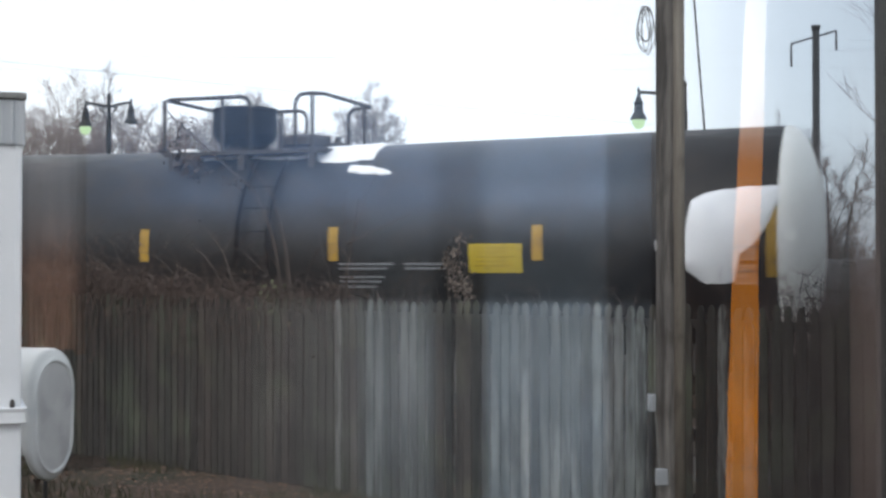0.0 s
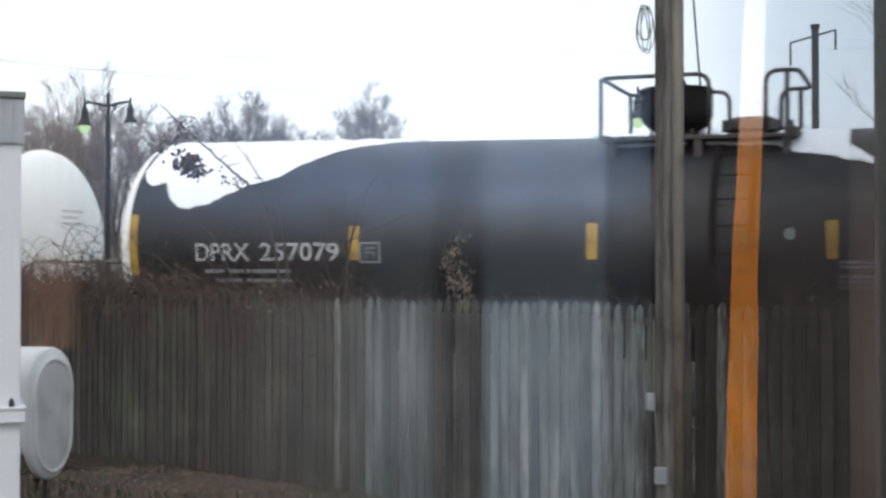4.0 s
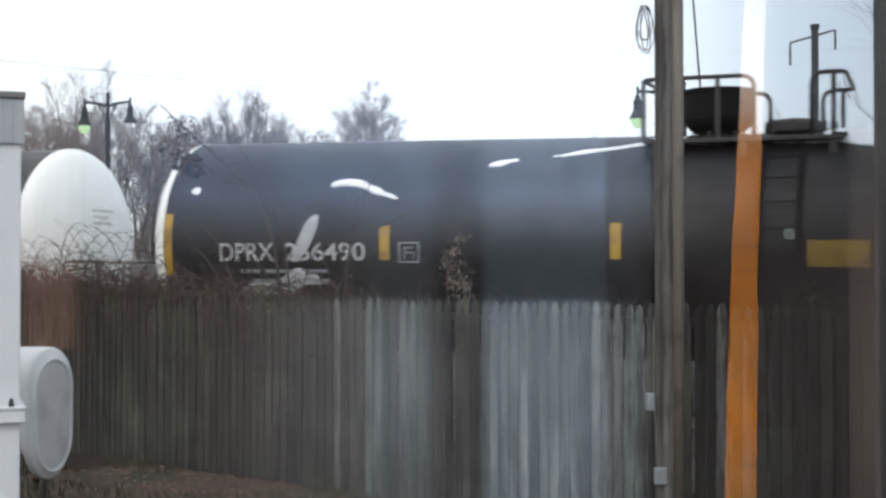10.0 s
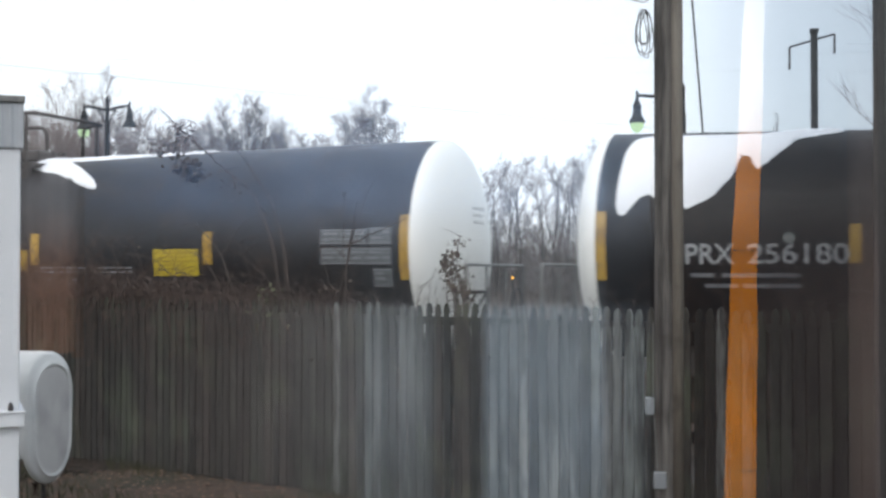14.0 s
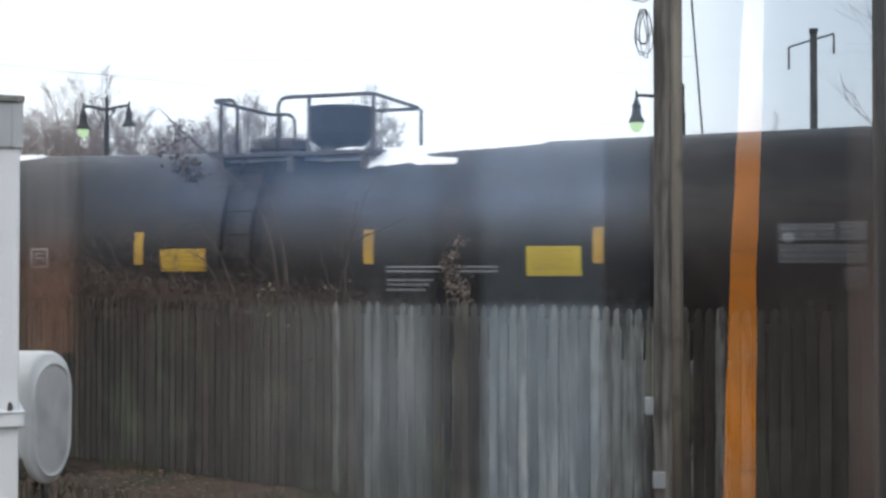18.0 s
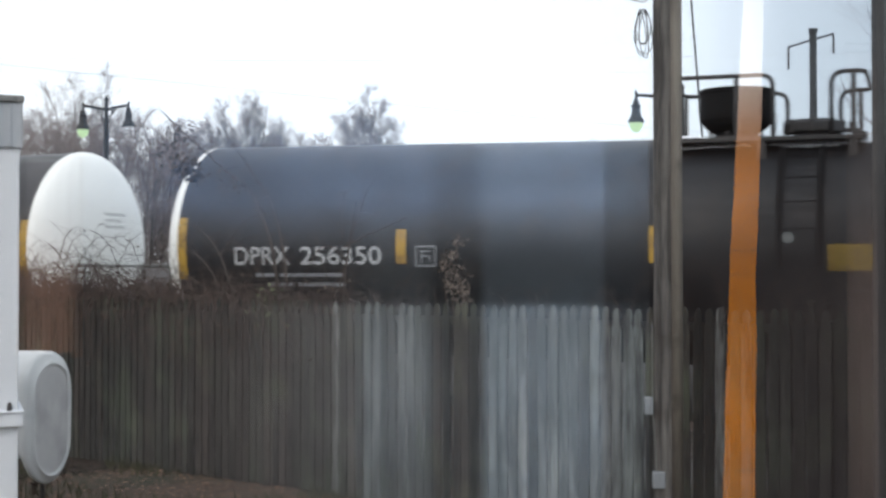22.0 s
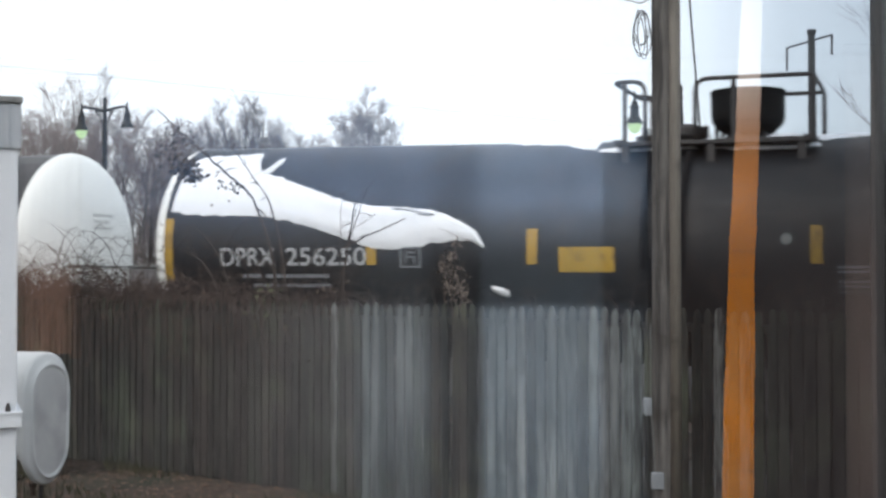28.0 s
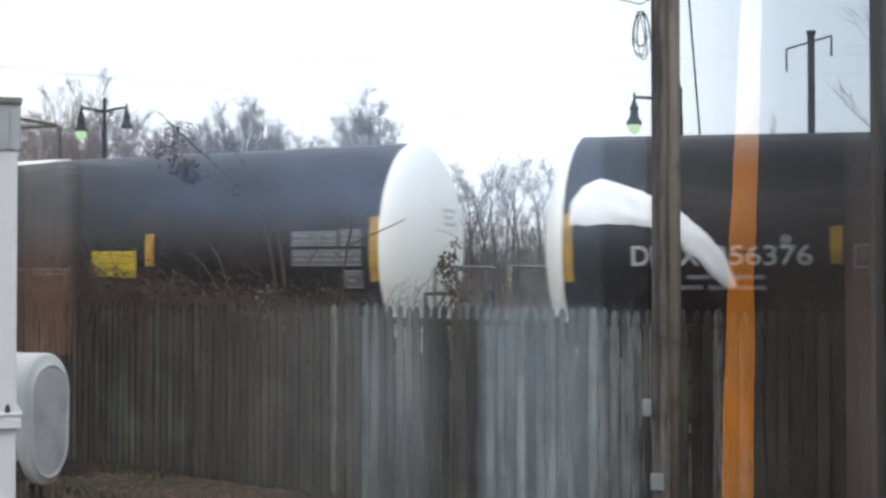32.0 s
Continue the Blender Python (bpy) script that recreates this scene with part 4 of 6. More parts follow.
def picket_mesh(seed, mat):
    """One board with a notched and pointed head, slightly uneven."""
    r = random.Random(seed)
    w, d, h = 0.0430 + r.uniform(-0.003, 0.0025), 0.007, 1.80
    n = 6
    a, b = h - 0.155 + r.uniform(-0.006, 0.006), h - 0.075
    half = [(w, 0.0), (w, a), (w * 0.52, a + 0.026), (w * 0.52, a + 0.048), (w * 0.80, b), (w * 0.74, b + 0.022), (w * 0.46, h - 0.016), (w * 0.16, h)]
    outline = half + [(-x, z) for x, z in reversed(half)]
    bm = bmesh.new()
    front = [bm.verts.new((x + r.uniform(-0.001, 0.001), -d, z)) for x, z in outline]
    back = [bm.verts.new((x, d, z)) for x, z in outline]
    bm.faces.new(front)
    bm.faces.new(back[::-1])
    k = len(outline)
    for i in range(k):
        bm.faces.new((front[(i + 1) % k], front[i], back[i], back[(i + 1) % k]))
    bmesh.ops.bevel(bm, geom=[e for e in bm.edges if abs(e.verts[0].co.y - e.verts[1].co.y) < 0.001 and all(v.co.y < 0 for v in e.verts)],
                    offset=0.003, segments=1, affect="EDGES")
    bmesh.ops.recalc_face_normals(bm, faces=bm.faces)
    me = bpy.data.meshes.new("picket")
    bm.to_mesh(me)
    bm.free()
    me.materials.append(mat)
    return me


pickets = [picket_mesh(i, M_FENCE) for i in range(8)]
pale = [picket_mesh(i + 20, M_FENCE_PALE) for i in range(8)]


def pale_share(s):
    """Some boards weathered paler, part of the pane's reflection put into their colour."""
    return 0.8 if 0.5 < s < 1.95 else 0.42 if 1.95 <= s < 3.0 else 0.5 if -1.35 < s < -0.1 else 0.14 if -2.6 < s <= -1.35 else 0.0


s = -9.2
while s < 6.6:
    p = on_fence(s, frnd.uniform(-0.006, 0.006), frnd.uniform(0.0, 0.03) + 0.0)
    shared("picket", (pale if frnd.random() < pale_share(s) else pickets)[frnd.randrange(8)], fence, pose(*p, frnd.uniform(-0.4, 0.4), frnd.uniform(-0.35, 0.35), FENCE_TURN + frnd.uniform(-2, 2)))
    s += 0.1035 + frnd.uniform(-0.003, 0.004)
for z in (0.30, 0.95, 1.635):
    ob = part("fence_rail", boxes((-9.3, 6.7, 0.012, 0.052, z, z + 0.07), bevel=0.006), M_FENCE, fence)
    ob.matrix_basis = pose(*on_fence(0), 0, 0, FENCE_TURN)
for i in range(7):
    ob = part("fence_post", boxes((-0.045, 0.045, 0.058, 0.148, -0.3, 1.74), bevel=0.008), M_FENCE, fence)
    ob.matrix_basis = pose(*on_fence(-8.6 + i * 2.44), 0, 0, FENCE_TURN)

# ---------------------------------------------------------------- utility pole with its cables
PX, PY = 1.655, 10.15
pole = thing("utility_pole", pose(PX, PY, 0), "weathered wooden utility pole in front of the fence", "utility pole")
bm = bmesh.new()
rings = []
for i in range(24):
    z = -0.3 + 6.3 * i / 23
    rr = 0.102 - 0.003 * i / 23
    rings.append([bm.verts.new(((rr + 0.003 * noise.noise((j * 1.3, z * 0.25, 2)) * 2) * math.cos(2 * math.pi * j / 22), (rr + 0.003 * noise.noise((j * 2.1, z * 0.2, 7))) *
                                math.sin(2 * math.pi * j / 22), z)) for j in range(22)])
for a, b in zip(rings, rings[1:]):
    for j in range(22):
        bm.faces.new((a[j], a[(j + 1) % 22], b[(j + 1) % 22], b[j]))
bm.faces.new(rings[-1])
part("shaft", bm, M_POLE, pole, smooth=True)
part("conduit", tube(bmesh.new(), [(0.056, -0.085, 0.2), (0.054, -0.085, 3.0), (0.052, -0.085, 6.0)], 0.043, 12), M_CONDUIT, pole, "brown conduit strapped to the pole", smooth=True)
bm = bmesh.new()
tube(bm, [(-0.118, -0.04, z) for z in (1.72, 1.5, 1.25)] + [(-0.12, -0.05, 1.1), (-0.105, -0.06, 0.9), (-0.09, -0.07, 0.6)], 0.005, 6)
part("cable", bm, M_GALV, pole, "thin pale cable")
part("junction_box", boxes((-0.175, -0.115, -0.08, -0.02, 1.055, 1.18), bevel=0.008), M_WHITEBOX, pole, "small white junction box")
part("junction_box", boxes((-0.125, -0.035, -0.12, -0.06, 0.525, 0.645), bevel=0.008), M_WHITEBOX, pole, "small white junction box")
coil = bmesh.new()
crnd = random.Random(3)
for k in range(5):
    w, h, cx = crnd.uniform(0.028, 0.066), crnd.uniform(0.12, 0.21), -0.188 + crnd.uniform(-0.025, 0.02)
    cz, tilt = 4.03 - h + crnd.uniform(-0.05, 0.01), crnd.uniform(-0.12, 0.12)
    pts = []
    for i in range(25):
        a = 2 * math.pi * i / 24
        x, z = w * math.cos(a) * (1 - 0.25 * math.sin(a)), h * math.sin(a)
        pts.append((cx + x * math.cos(tilt) - z * math.sin(tilt), -0.05 + 0.02 * math.sin(a * 2 + k), cz + x * math.sin(tilt) + z * math.cos(tilt)))
    tube(coil, pts, 0.0038, 5)
tube(coil, [(-0.46, -0.02, 4.135), (-0.3, -0.02, 4.10), (-0.18, -0.03, 4.07), (-0.09, -0.02, 4.12)], 0.0045, 5)
part("cable_coil", coil, M_CABLE, pole, "loosely hung coil of black cable")

# ---------------------------------------------------------------- white shed corner and oil tank
SHED_TURN = 19.5
shed = thing("white_shed", pose(-2.74, 9.0, 0, 0, 0, SHED_TURN), "white painted shed with a ribbed grey metal eave", "shed")
part("wall", boxes((-1.8, -0.005, 0, 1.6, 0.0, 2.92), bevel=0.01), M_SIDING, shed)
part("eave", boxes((-1.86, 0.012, -0.02, 1.66, 2.89, 3.19), bevel=0.012), M_CAP, shed, "ribbed grey metal eave")
part("roof_edge", boxes((-1.9, 0.02, -0.04, 1.7, 3.19, 3.235), bevel=0.01), M_GALV, shed, "dark roof edge")
for i in range(30):
    x = -1.82 + i * 0.06
    part("rib", boxes((x, x + 0.02, -0.032, -0.018, 2.90, 3.18), bevel=0.004), M_CAP, shed)
sill = part("trim_board", boxes((-1.84, 0.024, -0.05, 1.64, 1.09, 1.175), (-1.84, 0.03, -0.06, 1.65, 1.175, 1.195), bevel=0.006), M_SIDING, shed, "white moulded trim")
part("latch", lathe(bmesh.new(), [(0.018, 1.19), (0.018, 1.215), (0.012, 1.24), (0.004, 1.25)], 10, (-0.06, -0.03, 0)), M_STEEL, sill)

oil = thing("oil_tank", pose(-3.345, 11.75, 0.865, 0, 0, -20), "white upright oval heating oil tank on short legs", "oil tank")


def obround(h, w, n=14):
    """Outline of an upright tank end, y across and z up."""
    pts = []
    for i in range(n + 1):
        a = math.pi * i / n
        pts.append((w * math.cos(a), h - w + w * math.sin(a)))
    for i in range(n + 1):
        a = math.pi + math.pi * i / n
        pts.append((w * math.cos(a), -(h - w) + w * math.sin(a)))
    return [(y * (1 - 0.16 * max(0, -z / h) ** 1.5), z) for y, z in pts]


bm = bmesh.new()
rings = []
# barrel kept shallower below than its end; the shape stands for a shaded underside
for x, w, h, dz in ((-1.6, 0.28, 0.42, 0.10), (-1.6, 0.31, 0.45, 0.10), (-1.57, 0.325, 0.46, 0.10), (-0.14, 0.325, 0.46, 0.10), (-0.06, 0.327, 0.52, 0.042), (-0.03, 0.328, 0.556, 0.006), (0.0, 0.325, 0.562, 0),
                    (0.022, 0.315, 0.555, 0), (0.035, 0.298, 0.540, -0.004), (0.038, 0.278, 0.505, -0.010), (0.060, 0.268, 0.490, -0.014), (0.070, 0.258, 0.478, -0.015), (0.068, 0.246, 0.464, -0.016),
                    (0.052, 0.238, 0.454, -0.016), (0.050, 0.12, 0.25, -0.016)):
    rings.append([bm.verts.new((x, y, z + dz)) for y, z in obround(h, w)])
for a, b in zip(rings, rings[1:]):
    n = len(a)
    for j in range(n):
        bm.faces.new((a[j], a[(j + 1) % n], b[(j + 1) % n], b[j]))
bm.faces.new(rings[0])
bm.faces.new(rings[-1])
bmesh.ops.recalc_face_normals(bm, faces=bm.faces)
part("tank_shell", bm, M_OIL, oil, smooth=True)
bm = bmesh.new()
bm.faces.new([bm.verts.new((0.056, y, z - 0.016)) for y, z in obround(0.452, 0.236)])
part("end_panel", bm, M_OILFACE, oil, "sunk grey end panel with a pale rim")
for x in (-1.4, -0.18):
    for y in (-0.2, 0.2):
        part("leg", tube(bmesh.new(), [(x, y, -0.25), (x, y, -0.86)], 0.022, 8), M_STEEL, oil)
part("fitting", lathe(bmesh.new(), [(0.03, 0.0), (0.03, 0.06), (0.02, 0.065), (0.02, 0.10)], 10, (-0.10, -0.315, 0.02), pose(0, 0, 0, 90, 0, 0)), M_GALV, oil, "small grey pipe fitting")
part("drain_valve", lathe(bmesh.new(), [(0.02, -0.66), (0.02, -0.58), (0.035, -0.57), (0.035, -0.55)], 10, (-0.12, 0, 0)), M_RUSTY, oil)


# ---------------------------------------------------------------- street lamps
def bell(lamp, x, z, k, lit):
    """A bell-shaped lantern hung at x under the height z."""
    hood = part("lantern_hood", lathe(bmesh.new(), [(0.02 * k, z + 0.02), (0.05 * k, z), (0.06 * k, z - 0.06 * k), (0.095 * k, z - 0.10 * k), (0.075 * k, z - 0.13 * k),
                                                  (0.085 * k, z - 0.26 * k), (0.15 * k, z - 0.38 * k), (0.15 * k, z - 0.41 * k), (0.12 * k, z - 0.41 * k)], 18, (x, 0, 0)),
                M_IRON, lamp, "black bell-shaped lantern hood", smooth=False)
    part("lantern_globe", lathe(bmesh.new(), [(0.12 * k, z - 0.41 * k), (0.125 * k, z - 0.46 * k), (0.09 * k, z - 0.54 * k), (0.03 * k, z - 0.585 * k), (0.005, z - 0.59 * k)] if lit else
                                         [(0.11 * k, z - 0.395 * k), (0.09 * k, z - 0.425 * k), (0.03 * k, z - 0.44 * k), (0.005, z - 0.442 * k)], 16, (x, 0, 0)),
         M_LAMPLIT if lit else M_LAMPGLASS, lamp, "glowing greenish globe" if lit else "pale glass globe", smooth=True)
    return hood


def street_lamp(x, y, turn, top, arms, k=1.0):
    lamp = thing("street_lamp", pose(x, y, -0.42, 0, 0, turn), "black cast iron street lamp with bell lanterns", "street lamp", "street lamps beyond the track")
    t = top + 0.42
    part("lamp_post", lathe(bmesh.new(), [(0.16, 0), (0.16, 0.35), (0.10, 0.5), (0.075, 0.6), (0.06, 1.2), (0.05, t - 0.6), (0.055, t - 0.55), (0.04, t - 0.5), (0.035, t - 0.1), (0.05, t - 0.08),
                                          (0.02, t), (0.005, t + 0.02)], 14), M_IRON, lamp, smooth=False)
    for a, lit in arms:
        z = t - 0.22 * k
        part("arm", tube(bmesh.new(), bend([(0, 0, z - 0.05), (a * 0.5, 0, z + 0.01), (a, 0, z + 0.04), (a, 0, z - 0.08)], 0.1, 4), 0.027 * k, 8), M_IRON, lamp)
        sc = bmesh.new()
        sg = 1 if a > 0 else -1
        tube(sc, [(sg * (0.03 + 0.14 * k * i / 10 + 0.02 * math.sin(i)), 0, z - 0.32 * k + 0.26 * k * (i / 10) ** 0.7) for i in range(11)], 0.012 * k, 6)
        pts = [(a * 0.3 + sg * 0.05 * k * math.cos(i * 0.6) * (1 - i / 20), 0, z - 0.08 * k + 0.05 * k * math.sin(i * 0.6) * (1 - i / 20)) for i in range(16)]
        tube(sc, pts, 0.010 * k, 5)
        part("scroll", sc, M_IRON, lamp)
        part("finial", lathe(bmesh.new(), [(0.012, z + 0.03), (0.03 * k, z + 0.07), (0.012, z + 0.11), (0.004, z + 0.14)], 8, (a, 0, 0)), M_IRON, lamp)
        bell(lamp, a, z - (0.06 if lit else 0.03), (0.9 if lit else 0.84) * k, lit)
    return lamp


street_lamp(-6.55, 27.0, -6, 5.56, ((-0.47, True), (0.45, False)))
street_lamp(4.18, 24.0, 0, 5.39, ((-0.80, True), ), 1.05)
street_lamp(6.61, 35.0, 0, 5.10, ((-0.45, True), (0.50, True)), 1.0)
street_lamp(11.25, 50.0, 0, 5.25, ((-0.62, True), ), 1.0)

# catenary pole far off
mast = thing("catenary_mast", pose(18.85, 70, -0.42), "tall grey steel mast with insulator arms", "mast")
part("column", tube(bmesh.new(), [(0, 0, 0), (0, 0, 7), (0, 0, 14.85)], 0.20, 12, r_end=0.18), M_CATENARY, mast)
part("cap", lathe(bmesh.new(), [(0.20, 14.75), (0.24, 14.85), (0.24, 14.98)], 12), M_CATENARY, mast)
for a, z0, z1, drop in ((-1.25, 14.42, 14.05, 1.15), (1.03, 14.42, 14.72, 1.0)):
    part("arm", tube(bmesh.new(), [(0, 0, z0), (a, 0, z1)], 0.05, 6), M_CATENARY, mast)
    ins = [(0.03, 0)]
    for i in range(8):
        ins += [(0.04, -drop * (i + 0.2) / 8), (0.085, -drop * (i + 0.5) / 8), (0.04, -drop * (i + 0.8) / 8)]
    part("insulator", lathe(bmesh.new(), ins + [(0.03, -drop)], 8, (a, 0, z1)), M_STEEL, mast)

# guy cable and overhead lines
guy = thing("guy_cable", pose(0, 0, 0), "slanting dark guy cable with a sleeve near the ground", "cable")
part("strand", tube(bmesh.new(), [(4.15, 24.0, 9.5), (4.35, 24.0, 6.77), (4.53, 24.0, 4.45), (4.66, 24.0, 2.7), (4.78, 24.0, -0.4)], 0.017, 6), M_CABLE, guy)
part("sleeve", tube(bmesh.new(), [(4.645, 23.99, 2.85), (4.70, 23.99, 1.6)], 0.032, 8), M_CABLE, guy)
part("clamp", boxes((4.60, 4.74, 23.93, 24.05, 2.1, 2.35), bevel=0.02), M_CABLE, guy)
for x0, z0, za, zb in ((-1.25, 12.9, 14.6, 13.6), (1.03, 13.72, 15.2, 14.6), (0.0, 9.6, 10.7, 9.0)):
    pts = [(x0 + (-78) * (1 - i / 10), 0, z0 + (za - z0) * (1 - i / 10) - 1.0 * math.sin(math.pi * i / 10)) for i in range(11)]
    pts += [(x0 + 50 * i / 8, 0, z0 + (zb - z0) * i / 8 - 0.6 * math.sin(math.pi * i / 8)) for i in range(1, 9)]
    part("overhead_line", tube(bmesh.new(), pts, 0.005, 4), M_CATENARY, mast, "thin overhead wire")

# a thin service line that crosses over the track
line = thing("overhead_line", pose(0, 0, 0), "thin grey service line strung over the track", "wire")
pts = [(-13.2 + 25.4 * i / 12, 28.0 + 24.0 * i / 12, 6.79 + 0.46 * i / 12 - 0.10 * math.sin(math.pi * i / 12)) for i in range(13)]
part("strand", tube(bmesh.new(), pts, 0.0045, 5), M_CATENARY, line)

# ---------------------------------------------------------------- winter trees
def prism(verts, faces, a, b, ra, rb, sides):
    d = (b - a)
    if d.length < 1e-6:
        return
    u = d.normalized().orthogonal().normalized()
    w = d.normalized().cross(u)
    k = len(verts)
    for p, r in ((a, ra), (b, rb)):
        for j in range(sides):
            t = 2 * math.pi * j / sides
            verts.append(p + (u * math.cos(t) + w * math.sin(t)) * r)
    for j in range(sides):
        faces.append((k + j, k + (j + 1) % sides, k + sides + (j + 1) % sides, k + sides + j))


def leaf(verts, faces, p, r, size):
    d = Vector((r.uniform(-1, 1), r.uniform(-1, 1), r.uniform(-1, 0.6))).normalized()
    u = d.orthogonal().normalized() * size * 0.42
    w = d.cross(u).normalized() * size * 0.12
    k = len(verts)
    verts += [p, p + d * size * 0.5 + u + w, p + d * size, p + d * size * 0.5 - u + w, p + d * size * 0.5 - w]
    faces += [(k, k + 1, k + 4), (k + 1, k + 2, k + 4), (k + 2, k + 3, k + 4), (k + 3, k, k + 4)]


def bough(r, out, p, d, length, r0, r1, steps, lift, wander):
    """One limb that bends upwards as it goes; returns its points."""
    pts = [p.copy()]
    for i in range(steps):
        d = (d + Vector((r.uniform(-1, 1), r.uniform(-1, 1), r.uniform(-0.4, 0.4))) * wander + Vector((0, 0, lift))).normalized()
        q = p + d * (length / steps)
        a, b = r0 + (r1 - r0) * i / steps, r0 + (r1 - r0) * (i + 1) / steps
        prism(*out, p, q, a, b, 6 if r0 > 0.05 else 4 if r0 > 0.02 else 3)
        p = q
        pts.append(q.copy())
    return pts


def aside(r, d, degrees):
    """A direction turned away from d by an angle, to any side."""
    u = Matrix.Rotation(r.uniform(0, 2 * math.pi), 3, d) @ d.orthogonal().normalized()
    return (d * math.cos(radians(degrees)) + u * math.sin(radians(degrees))).normalized()


def grow(seed, height, stems, fork_at, width, limbs, puff, rise=0.10, girth=0.016, fine=1.0):
    """Stems that run up to the top, limbs that sweep upwards from them, and tufts of twigs at their ends.
    stems: (sideways place, lean sideways, share of the height)."""
    r = random.Random(seed)
    big, small = ([], []), ([], [])
    for x0, lean, share in stems:
        h = height * share
        base = Vector((x0, r.uniform(-0.2, 0.2), -0.3))
        n = 12
        tip = base + Vector((lean * h, r.uniform(-0.06, 0.06) * h, h + 0.3))
        bow = Vector((-lean * 0.35 * h, 0, 0))
        line = []
        for i in range(n + 1):
            t = i / n
            w = Vector((noise.noise((t * 3.1, seed, x0)), noise.noise((t * 3.3, seed, x0 + 5)), 0)) * 0.035 * h * t
            line.append(base.lerp(tip, t) + bow * math.sin(math.pi * t) + w)
        r0 = height * girth * (0.45 + 0.55 * share) / math.sqrt(0.5 + 0.5 * len(stems))
        for i in range(n):
            k0, k1 = r0 * (1 - i / n) ** 0.8 + 0.015, r0 * (1 - (i + 1) / n) ** 0.8 + 0.015
            prism(*big, line[i], line[i + 1], k0, k1, 7)
        for k in range(limbs):
            t = fork_at + (0.98 - fork_at) * ((k + r.random()) / limbs)
            i = min(int(t * n), n - 1)
            at = line[i].lerp(line[i + 1], t * n - i)
            up = (line[i + 1] - line[i]).normalized()
            q = (t - fork_at) / (1 - fork_at)
            reach = width * (0.62 + 0.85 * q) * (1 - 0.55 * q ** 3) * r.uniform(0.7, 1.15)
            d = aside(r, up, r.uniform(38, 62) * (1 - 0.35 * q))
            lr = max(0.022, r0 * (1 - t) ** 0.8 * 0.62)
            pts = bough(r, big, at, d, reach, lr, lr * 0.4, 5, rise, 0.13)
            for j in range(2, 6):
                for m in range(2):
                    if r.random() < 0.16:
                        continue
                    e = aside(r, (pts[j] - pts[j - 1]).normalized(), r.uniform(22, 52))
                    sub = bough(r, small, pts[j], e, reach * r.uniform(0.25, 0.48), min(lr * 0.38, 0.016 * fine), 0.007 * fine, 3, rise * 0.8, 0.2)
                    for _ in range(puff):
                        g = sub[r.randrange(1, 4)]
                        f = aside(r, (sub[3] - sub[1]).normalized(), r.uniform(10, 80))
                        bough(r, small, g, f, r.uniform(0.25, 0.66) * (0.45 + 0.045 * height), 0.0085 * fine, 0.006 * fine, 2, 0.03, 0.25)
    return big, small


def bare_tree(seed, height, label="bare winter tree with fine brown twigs", twig=None, bark=None, **kw):
    big, small = grow(seed, height, **kw)
    t = thing("bare_tree", pose(0, 0, 0), label, "tree", "trees beyond the track")
    raw("trunk", *big, bark or M_BARK, t)
    tagged(raw("crown", *small, twig or M_TWIG, t), "haze of fine leafless twigs")
    return t


def plant(tree, *spots):
    """A tree and its copies. Each spot: bearing (x over y), distance, size against the first, turn."""
    for j, (b, d, k, turn) in enumerate(spots):
        m = pose(b * d, d, -0.42, 0, 0, turn)
        t = tree if j == 0 else copy_thing(tree, m)
        t.matrix_basis = m @ Matrix.Scale(k, 4)


trnd = random.Random(21)
# the two upright trees that show between the cars, with a thin companion each
plant(bare_tree(23, 9.3, "tall upright bare tree with a straight grey trunk", stems=((0, 0.0, 1.0), (-0.12, -0.07, 0.86), (0.1, 0.065, 0.88)), fork_at=0.46, width=1.55, limbs=15, puff=30, rise=0.08, girth=0.027, fine=0.55),
      (-0.0510, 60, 1.03, 0))
plant(bare_tree(5, 8.0, "bare tree with twin trunks and a rounded crown", stems=((-0.1, -0.03, 1.0), (0.12, 0.05, 0.97), (-0.18, -0.14, 0.8)), fork_at=0.52, width=1.5, limbs=11, puff=10, rise=0.05, girth=0.029),
      (-0.0865, 60, 0.88, 0))
thin = bare_tree(8, 6.0, "slender bare sapling with thin twigs", stems=((0, 0.07, 1.0), (0.3, 0.15, 0.92)), fork_at=0.35, width=0.9, limbs=9, puff=6, girth=0.012)
plant(thin, (-0.0765, 57, 0.95, 0), (-0.0335, 57, 0.95, 160), (-0.099, 58, 0.9, 300), (0.118, 55, 1.0, 60), (0.186, 52, 0.85, 20))
plant(bare_tree(19, 7.6, "slender bare tree with a few wispy stems", stems=((0, -0.07, 1.0), (0.2, -0.02, 0.93), (0.55, 0.02, 0.90), (0.8, -0.03, 0.86)), fork_at=0.62, width=0.7, limbs=5, puff=1, rise=0.2, girth=0.008),
      (0.2520, 56, 1.13, 0))
# broom-shaped trees, many stems fanning out
broom = bare_tree(21, 10.6, "broom-shaped bare tree with many upright stems", stems=((0, 0.0, 1.0), (-0.15, -0.09, 0.95), (0.15, 0.08, 0.97), (-0.25, -0.20, 0.86), (0.25, 0.19, 0.86), (0.05, 0.04, 0.9)),
                  fork_at=0.46, width=1.8, limbs=13, puff=17, rise=0.16, girth=0.018, fine=0.62)
plant(broom, (-0.1405, 64, 0.925, 0), (-0.118, 66, 0.82, 170), (-0.157, 68, 0.83, 40), (-0.176, 66, 0.77, 120), (-0.192, 70, 0.80, 260))
